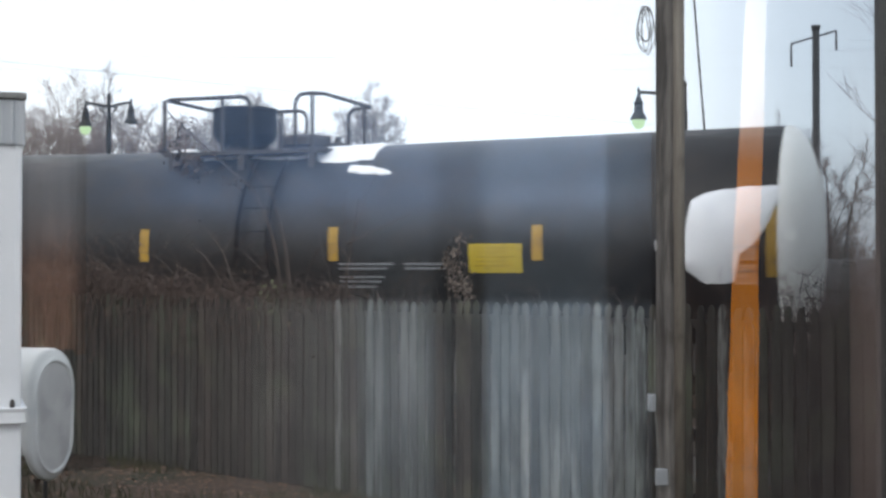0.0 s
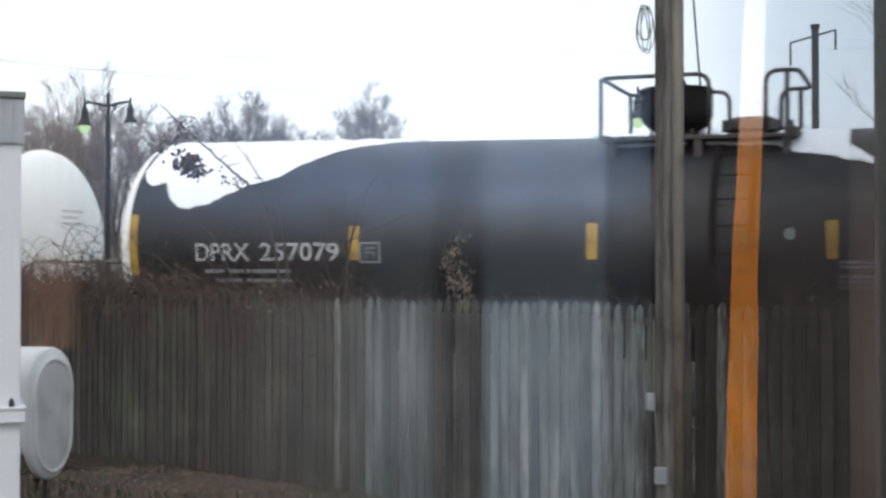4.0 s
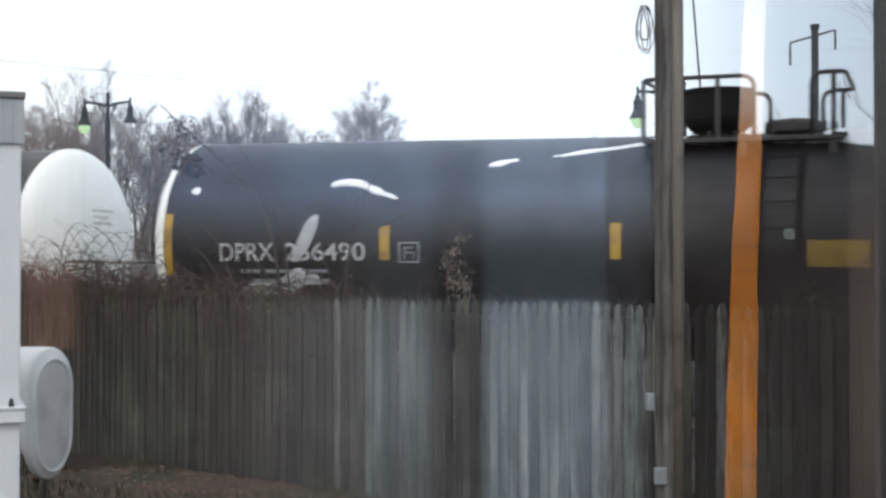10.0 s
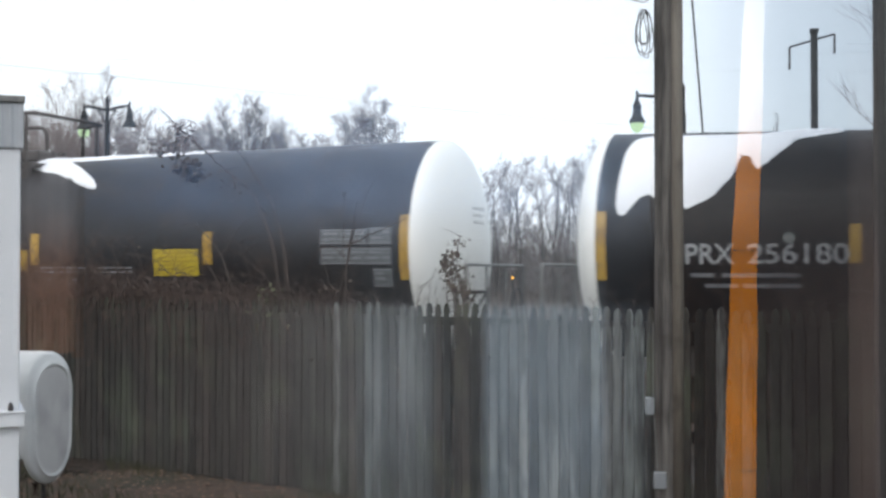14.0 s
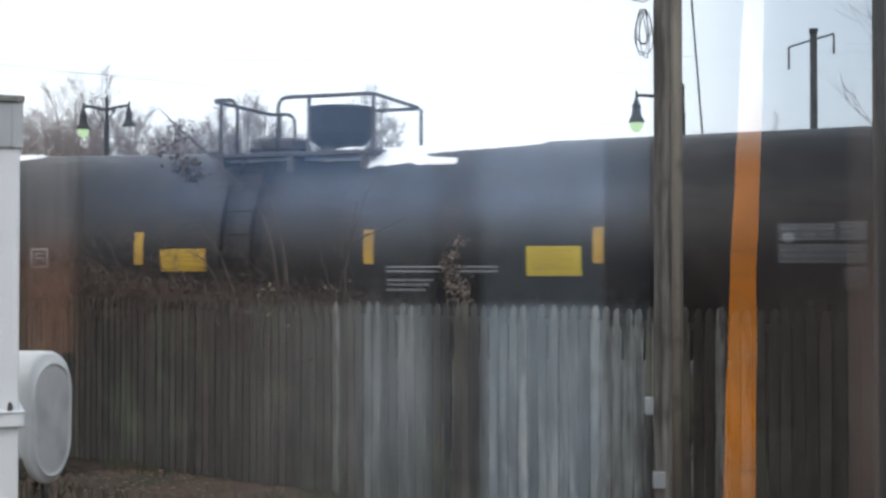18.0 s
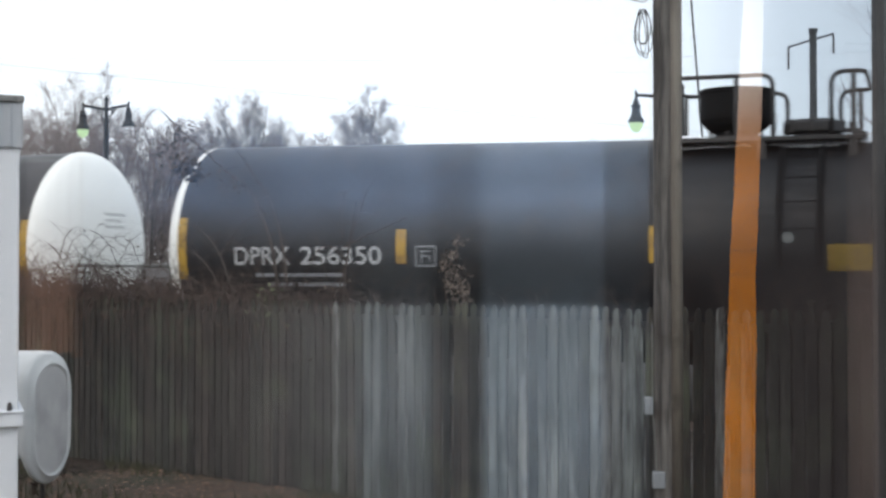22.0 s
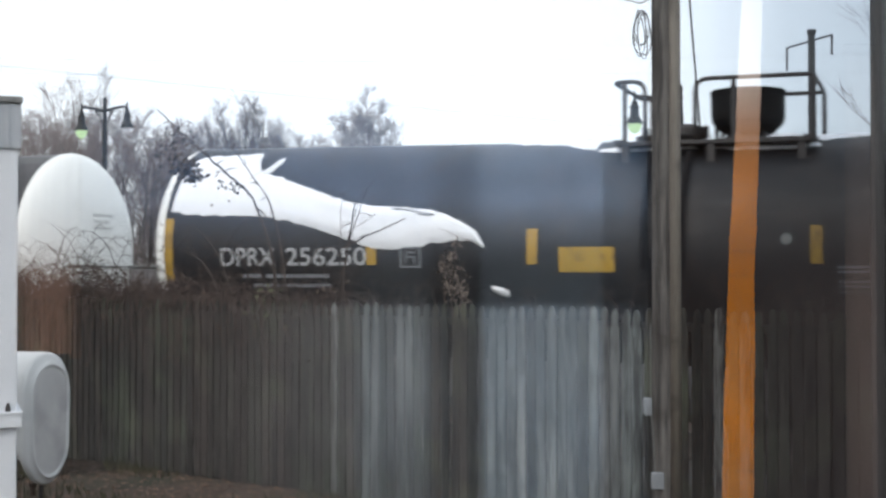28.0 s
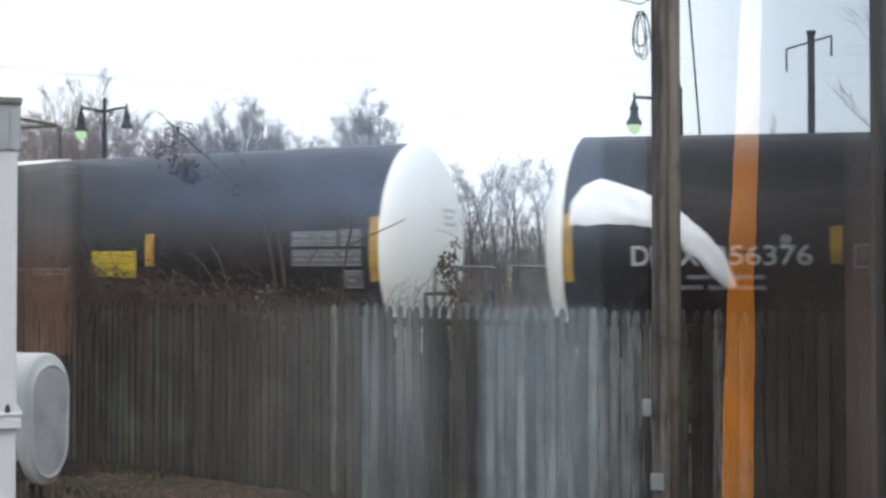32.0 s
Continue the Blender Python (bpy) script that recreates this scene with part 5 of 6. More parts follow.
# taller pale trees further off
tallest = bare_tree(17, 13.2, "tall bare tree with forked limbs far off", stems=((-0.2, -0.13, 0.98), (0.0, -0.03, 0.95), (0.2, 0.09, 1.0)), fork_at=0.48, width=2.0, limbs=11, puff=7, rise=0.18)
plant(tallest, (-0.2600, 75, 0.94, 0), (-0.2375, 78, 0.86, 190), (-0.207, 76, 0.74, 60), (0.2495, 62, 0.60, 0))
# brown rounded trees
brown = bare_tree(23, 9.0, "rounded bare tree with a dense brown crown", twig=M_TWIGBROWN, stems=((-0.2, -0.10, 0.95), (0.1, 0.05, 1.0), (0.3, 0.17, 0.9), (-0.3, -0.22, 0.84)), fork_at=0.30, width=1.8, limbs=12, puff=11, rise=0.07)
plant(brown, (-0.2745, 54, 0.87, 0), (-0.252, 52, 0.82, 100), (-0.298, 55, 0.87, 220), (-0.229, 54, 0.86, 40), (-0.206, 56, 0.86, 300), (-0.318, 56, 0.90, 30),
      (0.228, 50, 0.60, 80), (0.268, 50, 0.66, 10))
# paler rounded trees behind them, distance haze put into the twig colour
hazy = bare_tree(37, 9.0, "rounded bare tree with a pale hazy crown", twig=M_TWIGHAZE, stems=((-0.25, -0.14, 0.95), (0.05, 0.02, 1.0), (0.3, 0.15, 0.92)), fork_at=0.30, width=1.95, limbs=13, puff=14, rise=0.07, fine=0.75)
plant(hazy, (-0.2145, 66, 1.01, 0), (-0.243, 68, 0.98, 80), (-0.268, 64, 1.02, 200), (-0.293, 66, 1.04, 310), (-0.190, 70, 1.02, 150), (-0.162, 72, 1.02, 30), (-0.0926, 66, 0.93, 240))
# low wood with crooked stems
low = bare_tree(29, 7.0, "low bare tree with crooked grey stems", stems=((-0.35, -0.10, 0.95), (-0.05, 0.03, 1.0), (0.35, 0.12, 0.93)), fork_at=0.20, width=1.6, limbs=13, puff=7, rise=0.08, girth=0.015, fine=0.85)
low2 = bare_tree(31, 7.0, "low bare tree with crooked grey stems", stems=((-0.4, -0.04, 1.0), (0.25, 0.10, 0.94)), fork_at=0.22, width=1.7, limbs=13, puff=7, rise=0.08, girth=0.016, fine=0.85)
plant(low, (0.012, 57, 0.84, 0), (0.041, 58, 0.91, 200), (0.078, 56, 0.91, 40), (0.106, 58, 0.96, 130), (0.150, 56, 1.0, 300), (0.198, 56, 0.88, 220), (-0.012, 60, 0.92, 100))
plant(low2, (0.026, 60, 0.90, 30), (0.058, 57, 0.92, 250), (0.092, 60, 0.92, 90), (0.130, 58, 0.98, 0), (0.174, 57, 1.0, 180), (0.216, 56, 0.86, 70), (-0.030, 62, 0.97, 320), (0.284, 56, 0.98, 10))
# trees wrapped in ivy beyond the road
def ivy_tree(m, seed, h):
    big, small = grow(seed, h, stems=((0, 0.02, 1.0), (0.3, 0.06, 0.9)), fork_at=0.3, width=1.3, limbs=9, puff=2)
    r = random.Random(seed)
    v, f = [], []
    for i in range(2600):
        z = h * (0.16 + 0.66 * r.random())
        w = 0.34 + 0.55 * abs(noise.noise((z * 0.9, seed, 0)))
        a = r.uniform(0, 2 * math.pi)
        leaf(v, f, Vector((0.02 * z + 0.12 + w * math.cos(a) * r.random() ** 0.5, w * math.sin(a) * r.random() ** 0.5, z)), r, r.uniform(0.07, 0.15))
    t = thing("ivy_tree", m, "bare tree with its trunk wrapped in dark ivy", "tree", "trees wrapped in ivy")
    raw("trunk", *big, M_BARK, t)
    tagged(raw("crown", *small, M_TWIG, t), "thin leafless twigs")
    tagged(raw("ivy", v, f, M_IVY, t), "dark green ivy leaves")


ivy_tree(pose(0.2345 * 52, 52, -0.42), 41, 5.2)
ivy_tree(pose(0.2475 * 54, 54, -0.42, 0, 0, 90), 43, 6.8)
ivy_tree(pose(0.262 * 52, 52, -0.42, 0, 0, 200), 47, 5.4)
# a tree whose boughs reach in beside the mast
side = thing("bare_tree", pose(10.12, 30, -0.24), "bare tree with long thin boughs reaching sideways", "tree", "trees beyond the track")
big, small = ([], []), ([], [])
sr = random.Random(9)
for i in range(14):
    prism(*big, Vector((0.02 * i, 0, 0.6 * i)), Vector((0.02 * i + 0.02, 0, 0.6 * i + 0.6)), 0.16 - 0.009 * i, 0.151 - 0.009 * i, 9)
for corners in (((0.1, 0, 4.0), (-0.65, 0, 5.45), (-1.05, 0, 5.95), (-1.35, 0, 6.65)), ((-0.66, 0, 5.48), (-0.95, 0, 5.72), (-1.30, 0, 6.10), (-1.52, 0, 6.36)),
                ((0.2, 0, 6.6), (-0.45, 0, 7.25), (-0.78, 0, 7.85), (-0.95, 0, 8.5)), ((-0.45, 0, 7.25), (-0.75, 0, 7.4), (-1.1, 0, 7.9), (-1.3, 0, 8.3)),
                ((0.1, 0, 3.6), (-0.5, 0, 4.3), (-1.0, 0, 4.8), (-1.5, 0, 5.3)), ((0.1, 0, 3.2), (-0.6, 0, 3.7), (-1.3, 0, 3.9), (-2.0, 0, 4.15))):
    pts = bend(corners, 0.3, 4)
    for i in range(len(pts) - 1):
        k = 0.0072 - 0.004 * i / len(pts)
        prism(*small, pts[i], pts[i + 1], k, k - 0.001, 4)
        if i > 3 and sr.random() < 0.5:
            e = aside(sr, (pts[i + 1] - pts[i]).normalized(), sr.uniform(25, 50))
            bough(sr, small, pts[i], e, sr.uniform(0.3, 0.8), 0.006, 0.004, 3, 0.05, 0.15)
raw("trunk", *big, M_BARK, side)
raw("bough", *small, M_TWIG, side)

# a low bank beyond the track
kv, kf = [], []
profile = ((5.9, -0.6), (6.4, 0.5), (6.9, 1.6), (7.25, 2.10), (7.6, 2.27), (8.0, 2.29), (8.6, 2.0), (9.6, -0.6))
for i in range(121):
    s = -26 + 52 * i / 120
    high = min(1, max(0, abs(s + 0.75) / 1.3 - 0.75))
    for o, z in profile:
        z = -0.6 + (z + 0.6) * (0.62 + 0.38 * high)
        kv.append(on_track(s, o + 0.14 * noise.noise((s * 0.5, o, 3)), z + 0.05 * noise.noise((s * 0.7, o * 0.8, 1)) + 0.03 * noise.noise((s * 3, o * 2, 6))))
n = len(profile)
kf = [(i * n + j, (i + 1) * n + j, (i + 1) * n + j + 1, i * n + j + 1) for i in range(120) for j in range(n - 1)]
tagged(raw("bank", kv, kf, M_BANK, smooth=True), "low weedy bank running along beyond the track", "bank", kind="structure")
kv, kf = [], []
krnd = random.Random(61)
for i in range(4200):
    s, o = krnd.uniform(-26, 26), krnd.uniform(6.5, 8.2)
    high = min(1, max(0, abs(s + 0.75) / 1.3 - 0.75))
    z = -0.6 + (1.3 + 1.45 * min(1, (o - 6.5) / 0.8) ** 0.8) * (0.62 + 0.38 * high)
    p = on_track(s, o, z)
    q = p + Vector((krnd.uniform(-0.08, 0.08), krnd.uniform(-0.08, 0.08), krnd.uniform(0.10, 0.34)))
    prism(kv, kf, p, q, 0.006, 0.003, 3)
tagged(raw("bank_weeds", kv, kf, M_BRUSH), "short dry weeds on the bank", "weeds", kind="stuff")
# brush along the far side of the track
bv, bf = [], []
for i in range(3600):
    y = trnd.uniform(25.5, 60)
    x = trnd.uniform(-0.36, 0.40) * y
    h = trnd.uniform(0.7, 1.9) + 0.01 * (y - 25)
    p = Vector((x, y, -0.45))
    d = Vector((trnd.uniform(-0.35, 0.35), trnd.uniform(-0.35, 0.35), 1)).normalized()
    for k in range(3):
        q = p + d * h / 3
        prism(bv, bf, p, q, 0.014 - 0.003 * k, 0.011 - 0.003 * k, 3)
        for j in range(2):
            e = (d + Vector((trnd.uniform(-1, 1), trnd.uniform(-1, 1), trnd.uniform(-0.2, 0.6)))).normalized()
            prism(bv, bf, q, q + e * h * trnd.uniform(0.15, 0.3), 0.007, 0.005, 3)
        p, d = q, (d + Vector((trnd.uniform(-1, 1), trnd.uniform(-1, 1), 0)) * 0.3).normalized()
for i in range(4200):
    y = trnd.uniform(62, 84)
    p = Vector((trnd.uniform(-0.40, 0.44) * y, y, -0.45))
    h = trnd.uniform(1.6, 3.2)
    d = Vector((trnd.uniform(-0.2, 0.2), trnd.uniform(-0.2, 0.2), 1)).normalized()
    for k in range(3):
        q = p + d * h / 3
        prism(bv, bf, p, q, 0.022 - 0.005 * k, 0.017 - 0.005 * k, 3)
        for j in range(2):
            e = (d + Vector((trnd.uniform(-1, 1), trnd.uniform(-1, 1), trnd.uniform(-0.2, 0.6)))).normalized()
            prism(bv, bf, q, q + e * h * trnd.uniform(0.15, 0.3), 0.010, 0.007, 3)
        p, d = q, (d + Vector((trnd.uniform(-1, 1), trnd.uniform(-1, 1), 0)) * 0.25).normalized()
for i in range(2600):
    y = trnd.uniform(60, 72)
    p = Vector((trnd.uniform(0.004, 0.30) * y, y, -0.45))
    h = trnd.uniform(2.2, 4.6)
    d = Vector((trnd.uniform(-0.18, 0.18), trnd.uniform(-0.18, 0.18), 1)).normalized()
    for k in range(4):
        q = p + d * h / 4
        prism(bv, bf, p, q, 0.022 - 0.004 * k, 0.018 - 0.004 * k, 3)
        for j in range(3):
            e = (d + Vector((trnd.uniform(-1, 1), trnd.uniform(-1, 1), trnd.uniform(-0.1, 0.7)))).normalized()
            prism(bv, bf, q, q + e * h * trnd.uniform(0.10, 0.22), 0.009, 0.006, 3)
        p, d = q, (d + Vector((trnd.uniform(-1, 1), trnd.uniform(-1, 1), 0)) * 0.22).normalized()
tagged(raw("dry_brush", bv, bf, M_BRUSH), "tangle of dry leafless brush and weeds", "brush", kind="stuff")


# ---------------------------------------------------------------- brambles and weeds at the fence
def stem(verts, faces, pts, r0, r1):
    n = len(pts) - 1
    for i in range(n):
        prism(verts, faces, Vector(pts[i]), Vector(pts[i + 1]), r0 + (r1 - r0) * i / n, r0 + (r1 - r0) * (i + 1) / n, 4)


def arc(a, b, c, n=14):
    a, b, c = Vector(a), Vector(b), Vector(c)
    return [a * (1 - t) ** 2 + b * 2 * t * (1 - t) + c * t * t for t in (i / n for i in range(n + 1))]


vrnd = random.Random(77)
# low tangle over the far end of the fence
vv, vf, lv, lf = [], [], [], []
for i in range(1700):
    s = -8.6 + 6.6 * vrnd.random() ** 1.15
    near = 1 - (s + 8.6) / 6.6
    o = vrnd.uniform(0.05, 0.7)
    h = 1.50 + vrnd.uniform(0.1, 0.55 + 0.55 * vrnd.random()) * (0.35 + 0.50 * near)
    a = on_fence(s, o, 0.2 + vrnd.uniform(0, 1.2))
    b = on_fence(s + vrnd.uniform(-0.4, 0.4), o + vrnd.uniform(-0.2, 0.3), h + 0.45)
    c = on_fence(s + vrnd.uniform(-1.1, 1.1), o + vrnd.uniform(-0.35, 0.35), h - vrnd.uniform(-0.15, 0.5))
    pts = arc(a, b, c, 8)
    stem(vv, vf, pts, vrnd.uniform(0.004, 0.008), 0.003)
    for k in range(vrnd.randrange(1, 4)):
        q = pts[vrnd.randrange(3, 9)]
        e = Vector((vrnd.uniform(-1, 1), vrnd.uniform(-0.4, 0.4), vrnd.uniform(-0.3, 0.8)))
        stem(vv, vf, [q, q + e * 0.15, q + e * 0.26 + Vector((0, 0, -0.04))], 0.003, 0.002)
    if vrnd.random() < 0.5:
        for k in range(vrnd.randrange(2, 7)):
            leaf(lv, lf, pts[vrnd.randrange(3, 9)] + Vector((vrnd.uniform(-0.05, 0.05), 0, vrnd.uniform(-0.05, 0.05))), vrnd, vrnd.uniform(0.02, 0.05))
vines = thing("bramble_thicket", pose(0, 0, 0), "tangle of dry brambles leaning over the fence", "brambles", kind="stuff")
raw("stems", vv, vf, M_VINE, vines)
raw("leaves", lv, lf, M_LEAF, vines)


def canes(name, label, roots, leaves, seed, mat=None, bark=None):
    r = random.Random(seed)
    v, f, a, b = [], [], [], []
    for (s0, o0, z0), (s1, o1, z1), (s2, o2, z2), r0 in roots:
        pts = [q + Vector((r.uniform(-1, 1), 0, r.uniform(-1, 1))) * 0.009 for q in arc(on_fence(s0, o0, z0), on_fence(s1, o1, z1), on_fence(s2, o2, z2), 18)]
        stem(v, f, pts, r0, r0 * 0.45)
        for i in range(4, 19, 2):
            if r.random() < 0.7:
                e = Vector((r.uniform(-1, 1), r.uniform(-0.5, 0.5), r.uniform(-0.4, 0.9))) * r.uniform(0.06, 0.22)
                stem(v, f, [pts[i], pts[i] + e * 0.6, pts[i] + e + Vector((0, 0, -0.02))], r0 * 0.4, r0 * 0.2)
    for s, o, z, n, spread, size in leaves:
        for k in range(n):
            p = on_fence(s + r.gauss(0, spread), o + r.gauss(0, 0.06), z + r.gauss(0, spread * 0.9))
            leaf(a, b, p, r, size * r.uniform(0.6, 1.3))
    ob = thing(name, pose(0, 0, 0), label, "bush")
    raw("stems", v, f, bark or M_VINE, ob)
    if leaves:
        raw("leaves", a, b, mat or M_LEAF, ob)
    return ob


canes("bramble_canes", "long arching bare canes with a few dead leaves", [
    ((-2.28, 0.3, 0.0), (-2.20, 0.3, 2.70), (-3.00, 0.3, 3.04), 0.026), ((-3.00, 0.3, 3.04), (-3.35, 0.3, 3.26), (-4.27, 0.3, 3.88), 0.016),
    ((-2.22, 0.35, 0.0), (-2.10, 0.3, 2.5), (-2.66, 0.3, 3.0), 0.017), ((-2.66, 0.3, 3.0), (-2.80, 0.3, 3.14), (-3.08, 0.3, 3.42), 0.009),
    ((-2.86, 0.3, 0.0), (-2.80, 0.3, 2.5), (-3.85, 0.3, 2.62), 0.012), ((-2.95, 0.3, 0.0), (-3.0, 0.3, 2.30), (-3.85, 0.3, 2.33), 0.010),
    ((-2.30, 0.3, 0.2), (-2.22, 0.3, 1.9), (-2.36, 0.3, 2.42), 0.010),
    ((-3.3, 0.3, 0.2), (-3.6, 0.3, 2.4), (-4.9, 0.3, 2.3), 0.009), ((-4.4, 0.3, 0.2), (-4.8, 0.3, 2.7), (-6.2, 0.3, 2.2), 0.010),
    ((-4.9, 0.3, 0.2), (-4.6, 0.3, 2.5), (-5.6, 0.3, 2.6), 0.008), ((-3.6, 0.3, 0.2), (-3.5, 0.3, 2.1), (-2.7, 0.3, 2.4), 0.008)],
    [(-3.76, 0.3, 3.20, 56, 0.055, 0.090), (-3.90, 0.3, 3.26, 30, 0.050, 0.080), (-3.66, 0.3, 3.16, 18, 0.04, 0.07), (-3.72, 0.3, 3.10, 12, 0.04, 0.07), (-4.20, 0.3, 3.43, 26, 0.055, 0.050), (-4.15, 0.3, 3.56, 16, 0.05, 0.045), (-4.06, 0.3, 3.64, 12, 0.05, 0.045),
     (-3.92, 0.3, 3.58, 14, 0.06, 0.045), (-4.0, 0.3, 3.38, 14, 0.08, 0.045), (-2.98, 0.3, 2.99, 18, 0.028, 0.045), (-3.25, 0.3, 3.1, 6, 0.07, 0.05), (-3.80, 0.3, 3.66, 8, 0.04, 0.05)], 5, bark=M_CANE)
arch = random.Random(41)
ARCHES = []
for i in range(120):
    s0 = arch.uniform(-7.4, -1.9)
    if s0 > -4.0 and arch.random() < 0.7:
        continue
    s2 = s0 + arch.choice((-1, 1)) * arch.uniform(0.5, 1.5)
    ARCHES.append(((s0, 0.35, 0.3), (s0 + (s2 - s0) * 0.25, 0.35, arch.uniform(2.1, 3.2)), (s2, 0.3, arch.uniform(1.85, 2.6)), arch.uniform(0.003, 0.007)))
canes("bramble_arches", "thin arching bramble stems above the fence", ARCHES, [(-4.6, 0.3, 2.2, 20, 0.5, 0.035), (-3.2, 0.3, 2.1, 20, 0.5, 0.035)], 12)
canes("bare_shrub", "thin bare forked sapling behind the fence", [
    ((-1.62, 0.3, 0.0), (-1.56, 0.3, 2.0), (-1.30, 0.3, 2.77), 0.019), ((-1.47, 0.3, 2.34), (-1.15, 0.3, 2.46), (-0.66, 0.3, 2.60), 0.011),
    ((-1.80, 0.3, 0.0), (-1.72, 0.3, 1.9), (-1.14, 0.3, 2.90), 0.012), ((-1.50, 0.3, 2.25), (-1.52, 0.3, 2.6), (-1.46, 0.3, 2.9), 0.006),
    ((-1.36, 0.3, 2.62), (-1.25, 0.3, 2.72), (-1.20, 0.3, 3.02), 0.005), ((-1.40, 0.3, 2.50), (-1.25, 0.3, 2.56), (-1.02, 0.3, 2.66), 0.004),
    ((-1.63, 0.3, 1.9), (-1.8, 0.3, 2.2), (-1.86, 0.3, 2.55), 0.005)], [(-1.5, 0.25, 1.95, 10, 0.12, 0.04)], 6, bark=M_CANE)
canes("leafy_weed", "dry leafy weed rising behind the fence", [
    ((-0.06, 0.25, 0.0), (-0.14, 0.25, 1.8), (0.0, 0.25, 2.42), 0.010), ((-0.05, 0.25, 1.2), (-0.20, 0.25, 1.9), (-0.16, 0.25, 2.25), 0.007),
    ((-0.02, 0.25, 1.2), (0.05, 0.25, 1.8), (0.10, 0.25, 2.06), 0.007), ((-0.10, 0.25, 1.2), (-0.26, 0.25, 1.7), (-0.30, 0.25, 1.98), 0.005),
    ((0.0, 0.25, 1.3), (0.0, 0.25, 1.9), (0.06, 0.25, 2.2), 0.006)],
    [(-0.03, 0.25, 2.36, 20, 0.03, 0.042), (-0.09, 0.25, 2.26, 28, 0.03, 0.042), (-0.13, 0.25, 2.17, 60, 0.034, 0.046), (-0.10, 0.25, 2.09, 36, 0.036, 0.042), (-0.05, 0.25, 2.02, 60, 0.042, 0.042),
     (0.0, 0.25, 1.95, 44, 0.036, 0.040), (0.05, 0.25, 1.89, 44, 0.040, 0.040), (0.02, 0.25, 1.83, 30, 0.06, 0.038)], 7,
      material("pale_dry_leaf", (0.17, 0.135, 0.112), 0.85, other=(0.075, 0.058, 0.048), scale=9, island=0.6))
canes("dry_shrub", "dry shrub with shrivelled leaves behind the fence", [
    ((3.4, 0.4, 0.0), (3.4, 0.4, 1.6), (3.2, 0.4, 1.98), 0.009), ((3.5, 0.4, 0.0), (3.7, 0.4, 1.6), (3.9, 0.4, 2.0), 0.009), ((3.6, 0.4, 0.8), (3.5, 0.4, 1.7), (3.6, 0.4, 2.02), 0.007)],
    [(3.45, 0.35, 1.80, 120, 0.16, 0.03), (3.75, 0.35, 1.80, 100, 0.14, 0.03)], 8,
      material("shrivelled_leaf", (0.050, 0.046, 0.034), 0.9, other=(0.028, 0.026, 0.02), scale=9, island=0.4))
# a haze of thin shoots round the shrub, thinning out upwards
hv, hf = [], []
hrnd = random.Random(19)
for i in range(130):
    s0 = hrnd.gauss(3.72, 0.36)
    s1, o1 = s0 + hrnd.uniform(-0.25, 0.25), hrnd.uniform(0.2, 0.6)
    top = 1.72 + 0.42 * hrnd.random() ** 1.4 - 0.3 * max(0, 3.3 - s0)
    pts = arc(on_fence(s0, o1, 0.3), on_fence(s0, o1, top - 0.2), on_fence(s1, o1, top), 7)
    stem(hv, hf, pts, 0.0045, 0.002)
    for k in range(5):
        q = pts[hrnd.randrange(3, 8)]
        e = Vector((hrnd.uniform(-1, 1), hrnd.uniform(-0.4, 0.4), hrnd.uniform(-0.1, 0.9))) * hrnd.uniform(0.08, 0.2)
        stem(hv, hf, [q, q + e], 0.0025, 0.0015)
for i in range(1100):
    s0 = hrnd.uniform(-2.6, 4.4)
    if -0.9 < s0 < 2.9 and hrnd.random() < 0.85:
        continue
    o1 = hrnd.uniform(0.12, 0.8)
    top = 1.66 + 0.42 * hrnd.random() ** 2.6
    pts = arc(on_fence(s0, o1, 0.4), on_fence(s0 + hrnd.uniform(-0.1, 0.1), o1, top), on_fence(s0 + hrnd.uniform(-0.35, 0.35), o1, top - hrnd.uniform(-0.05, 0.15)), 7)
    stem(hv, hf, pts, 0.004, 0.002)
    for k in range(4):
        q = pts[hrnd.randrange(3, 8)]
        e = Vector((hrnd.uniform(-1, 1), hrnd.uniform(-0.4, 0.4), hrnd.uniform(-0.2, 0.8))) * hrnd.uniform(0.06, 0.16)
        stem(hv, hf, [q, q + e], 0.0025, 0.0015)
tagged(raw("bramble_thicket", hv, hf, M_VINE), "thicket of thin dry shoots behind the fence", "brambles", kind="stuff")
# dead vines hanging over the face of the fence
hv, hf, kv, kf = [], [], [], []
for i in range(150):
    s0 = -6.6 + 4.6 * hrnd.random() ** 1.4
    pts = arc(on_fence(s0, 0.05, 1.80), on_fence(s0 + hrnd.uniform(-0.15, 0.15), -0.10, 1.86), on_fence(s0 + hrnd.uniform(-0.3, 0.3), -0.03, 1.80 - hrnd.uniform(0.1, 0.75)), 8)
    stem(hv, hf, pts, 0.004, 0.002)
    for k in range(hrnd.randrange(0, 4)):
        leaf(kv, kf, pts[hrnd.randrange(2, 9)], hrnd, hrnd.uniform(0.02, 0.045))
hung = thing("dead_vines", pose(0, 0, 0), "thin dead vines hanging over the fence boards", "vines", kind="stuff")
raw("stems", hv, hf, M_VINE, hung)
raw("leaves", kv, kf, M_LEAF, hung)
canes("green_creeper", "small patch of green and yellow creeper on the fence", [((-2.3, 0.0, 1.4), (-2.3, -0.03, 1.7), (-2.1, -0.03, 1.83), 0.006)],
      [(-2.18, -0.04, 1.80, 40, 0.10, 0.045)], 9,
      material("creeper_leaf", (0.085, 0.092, 0.045), 0.8, other=(0.055, 0.062, 0.03), scale=9, island=0.5))

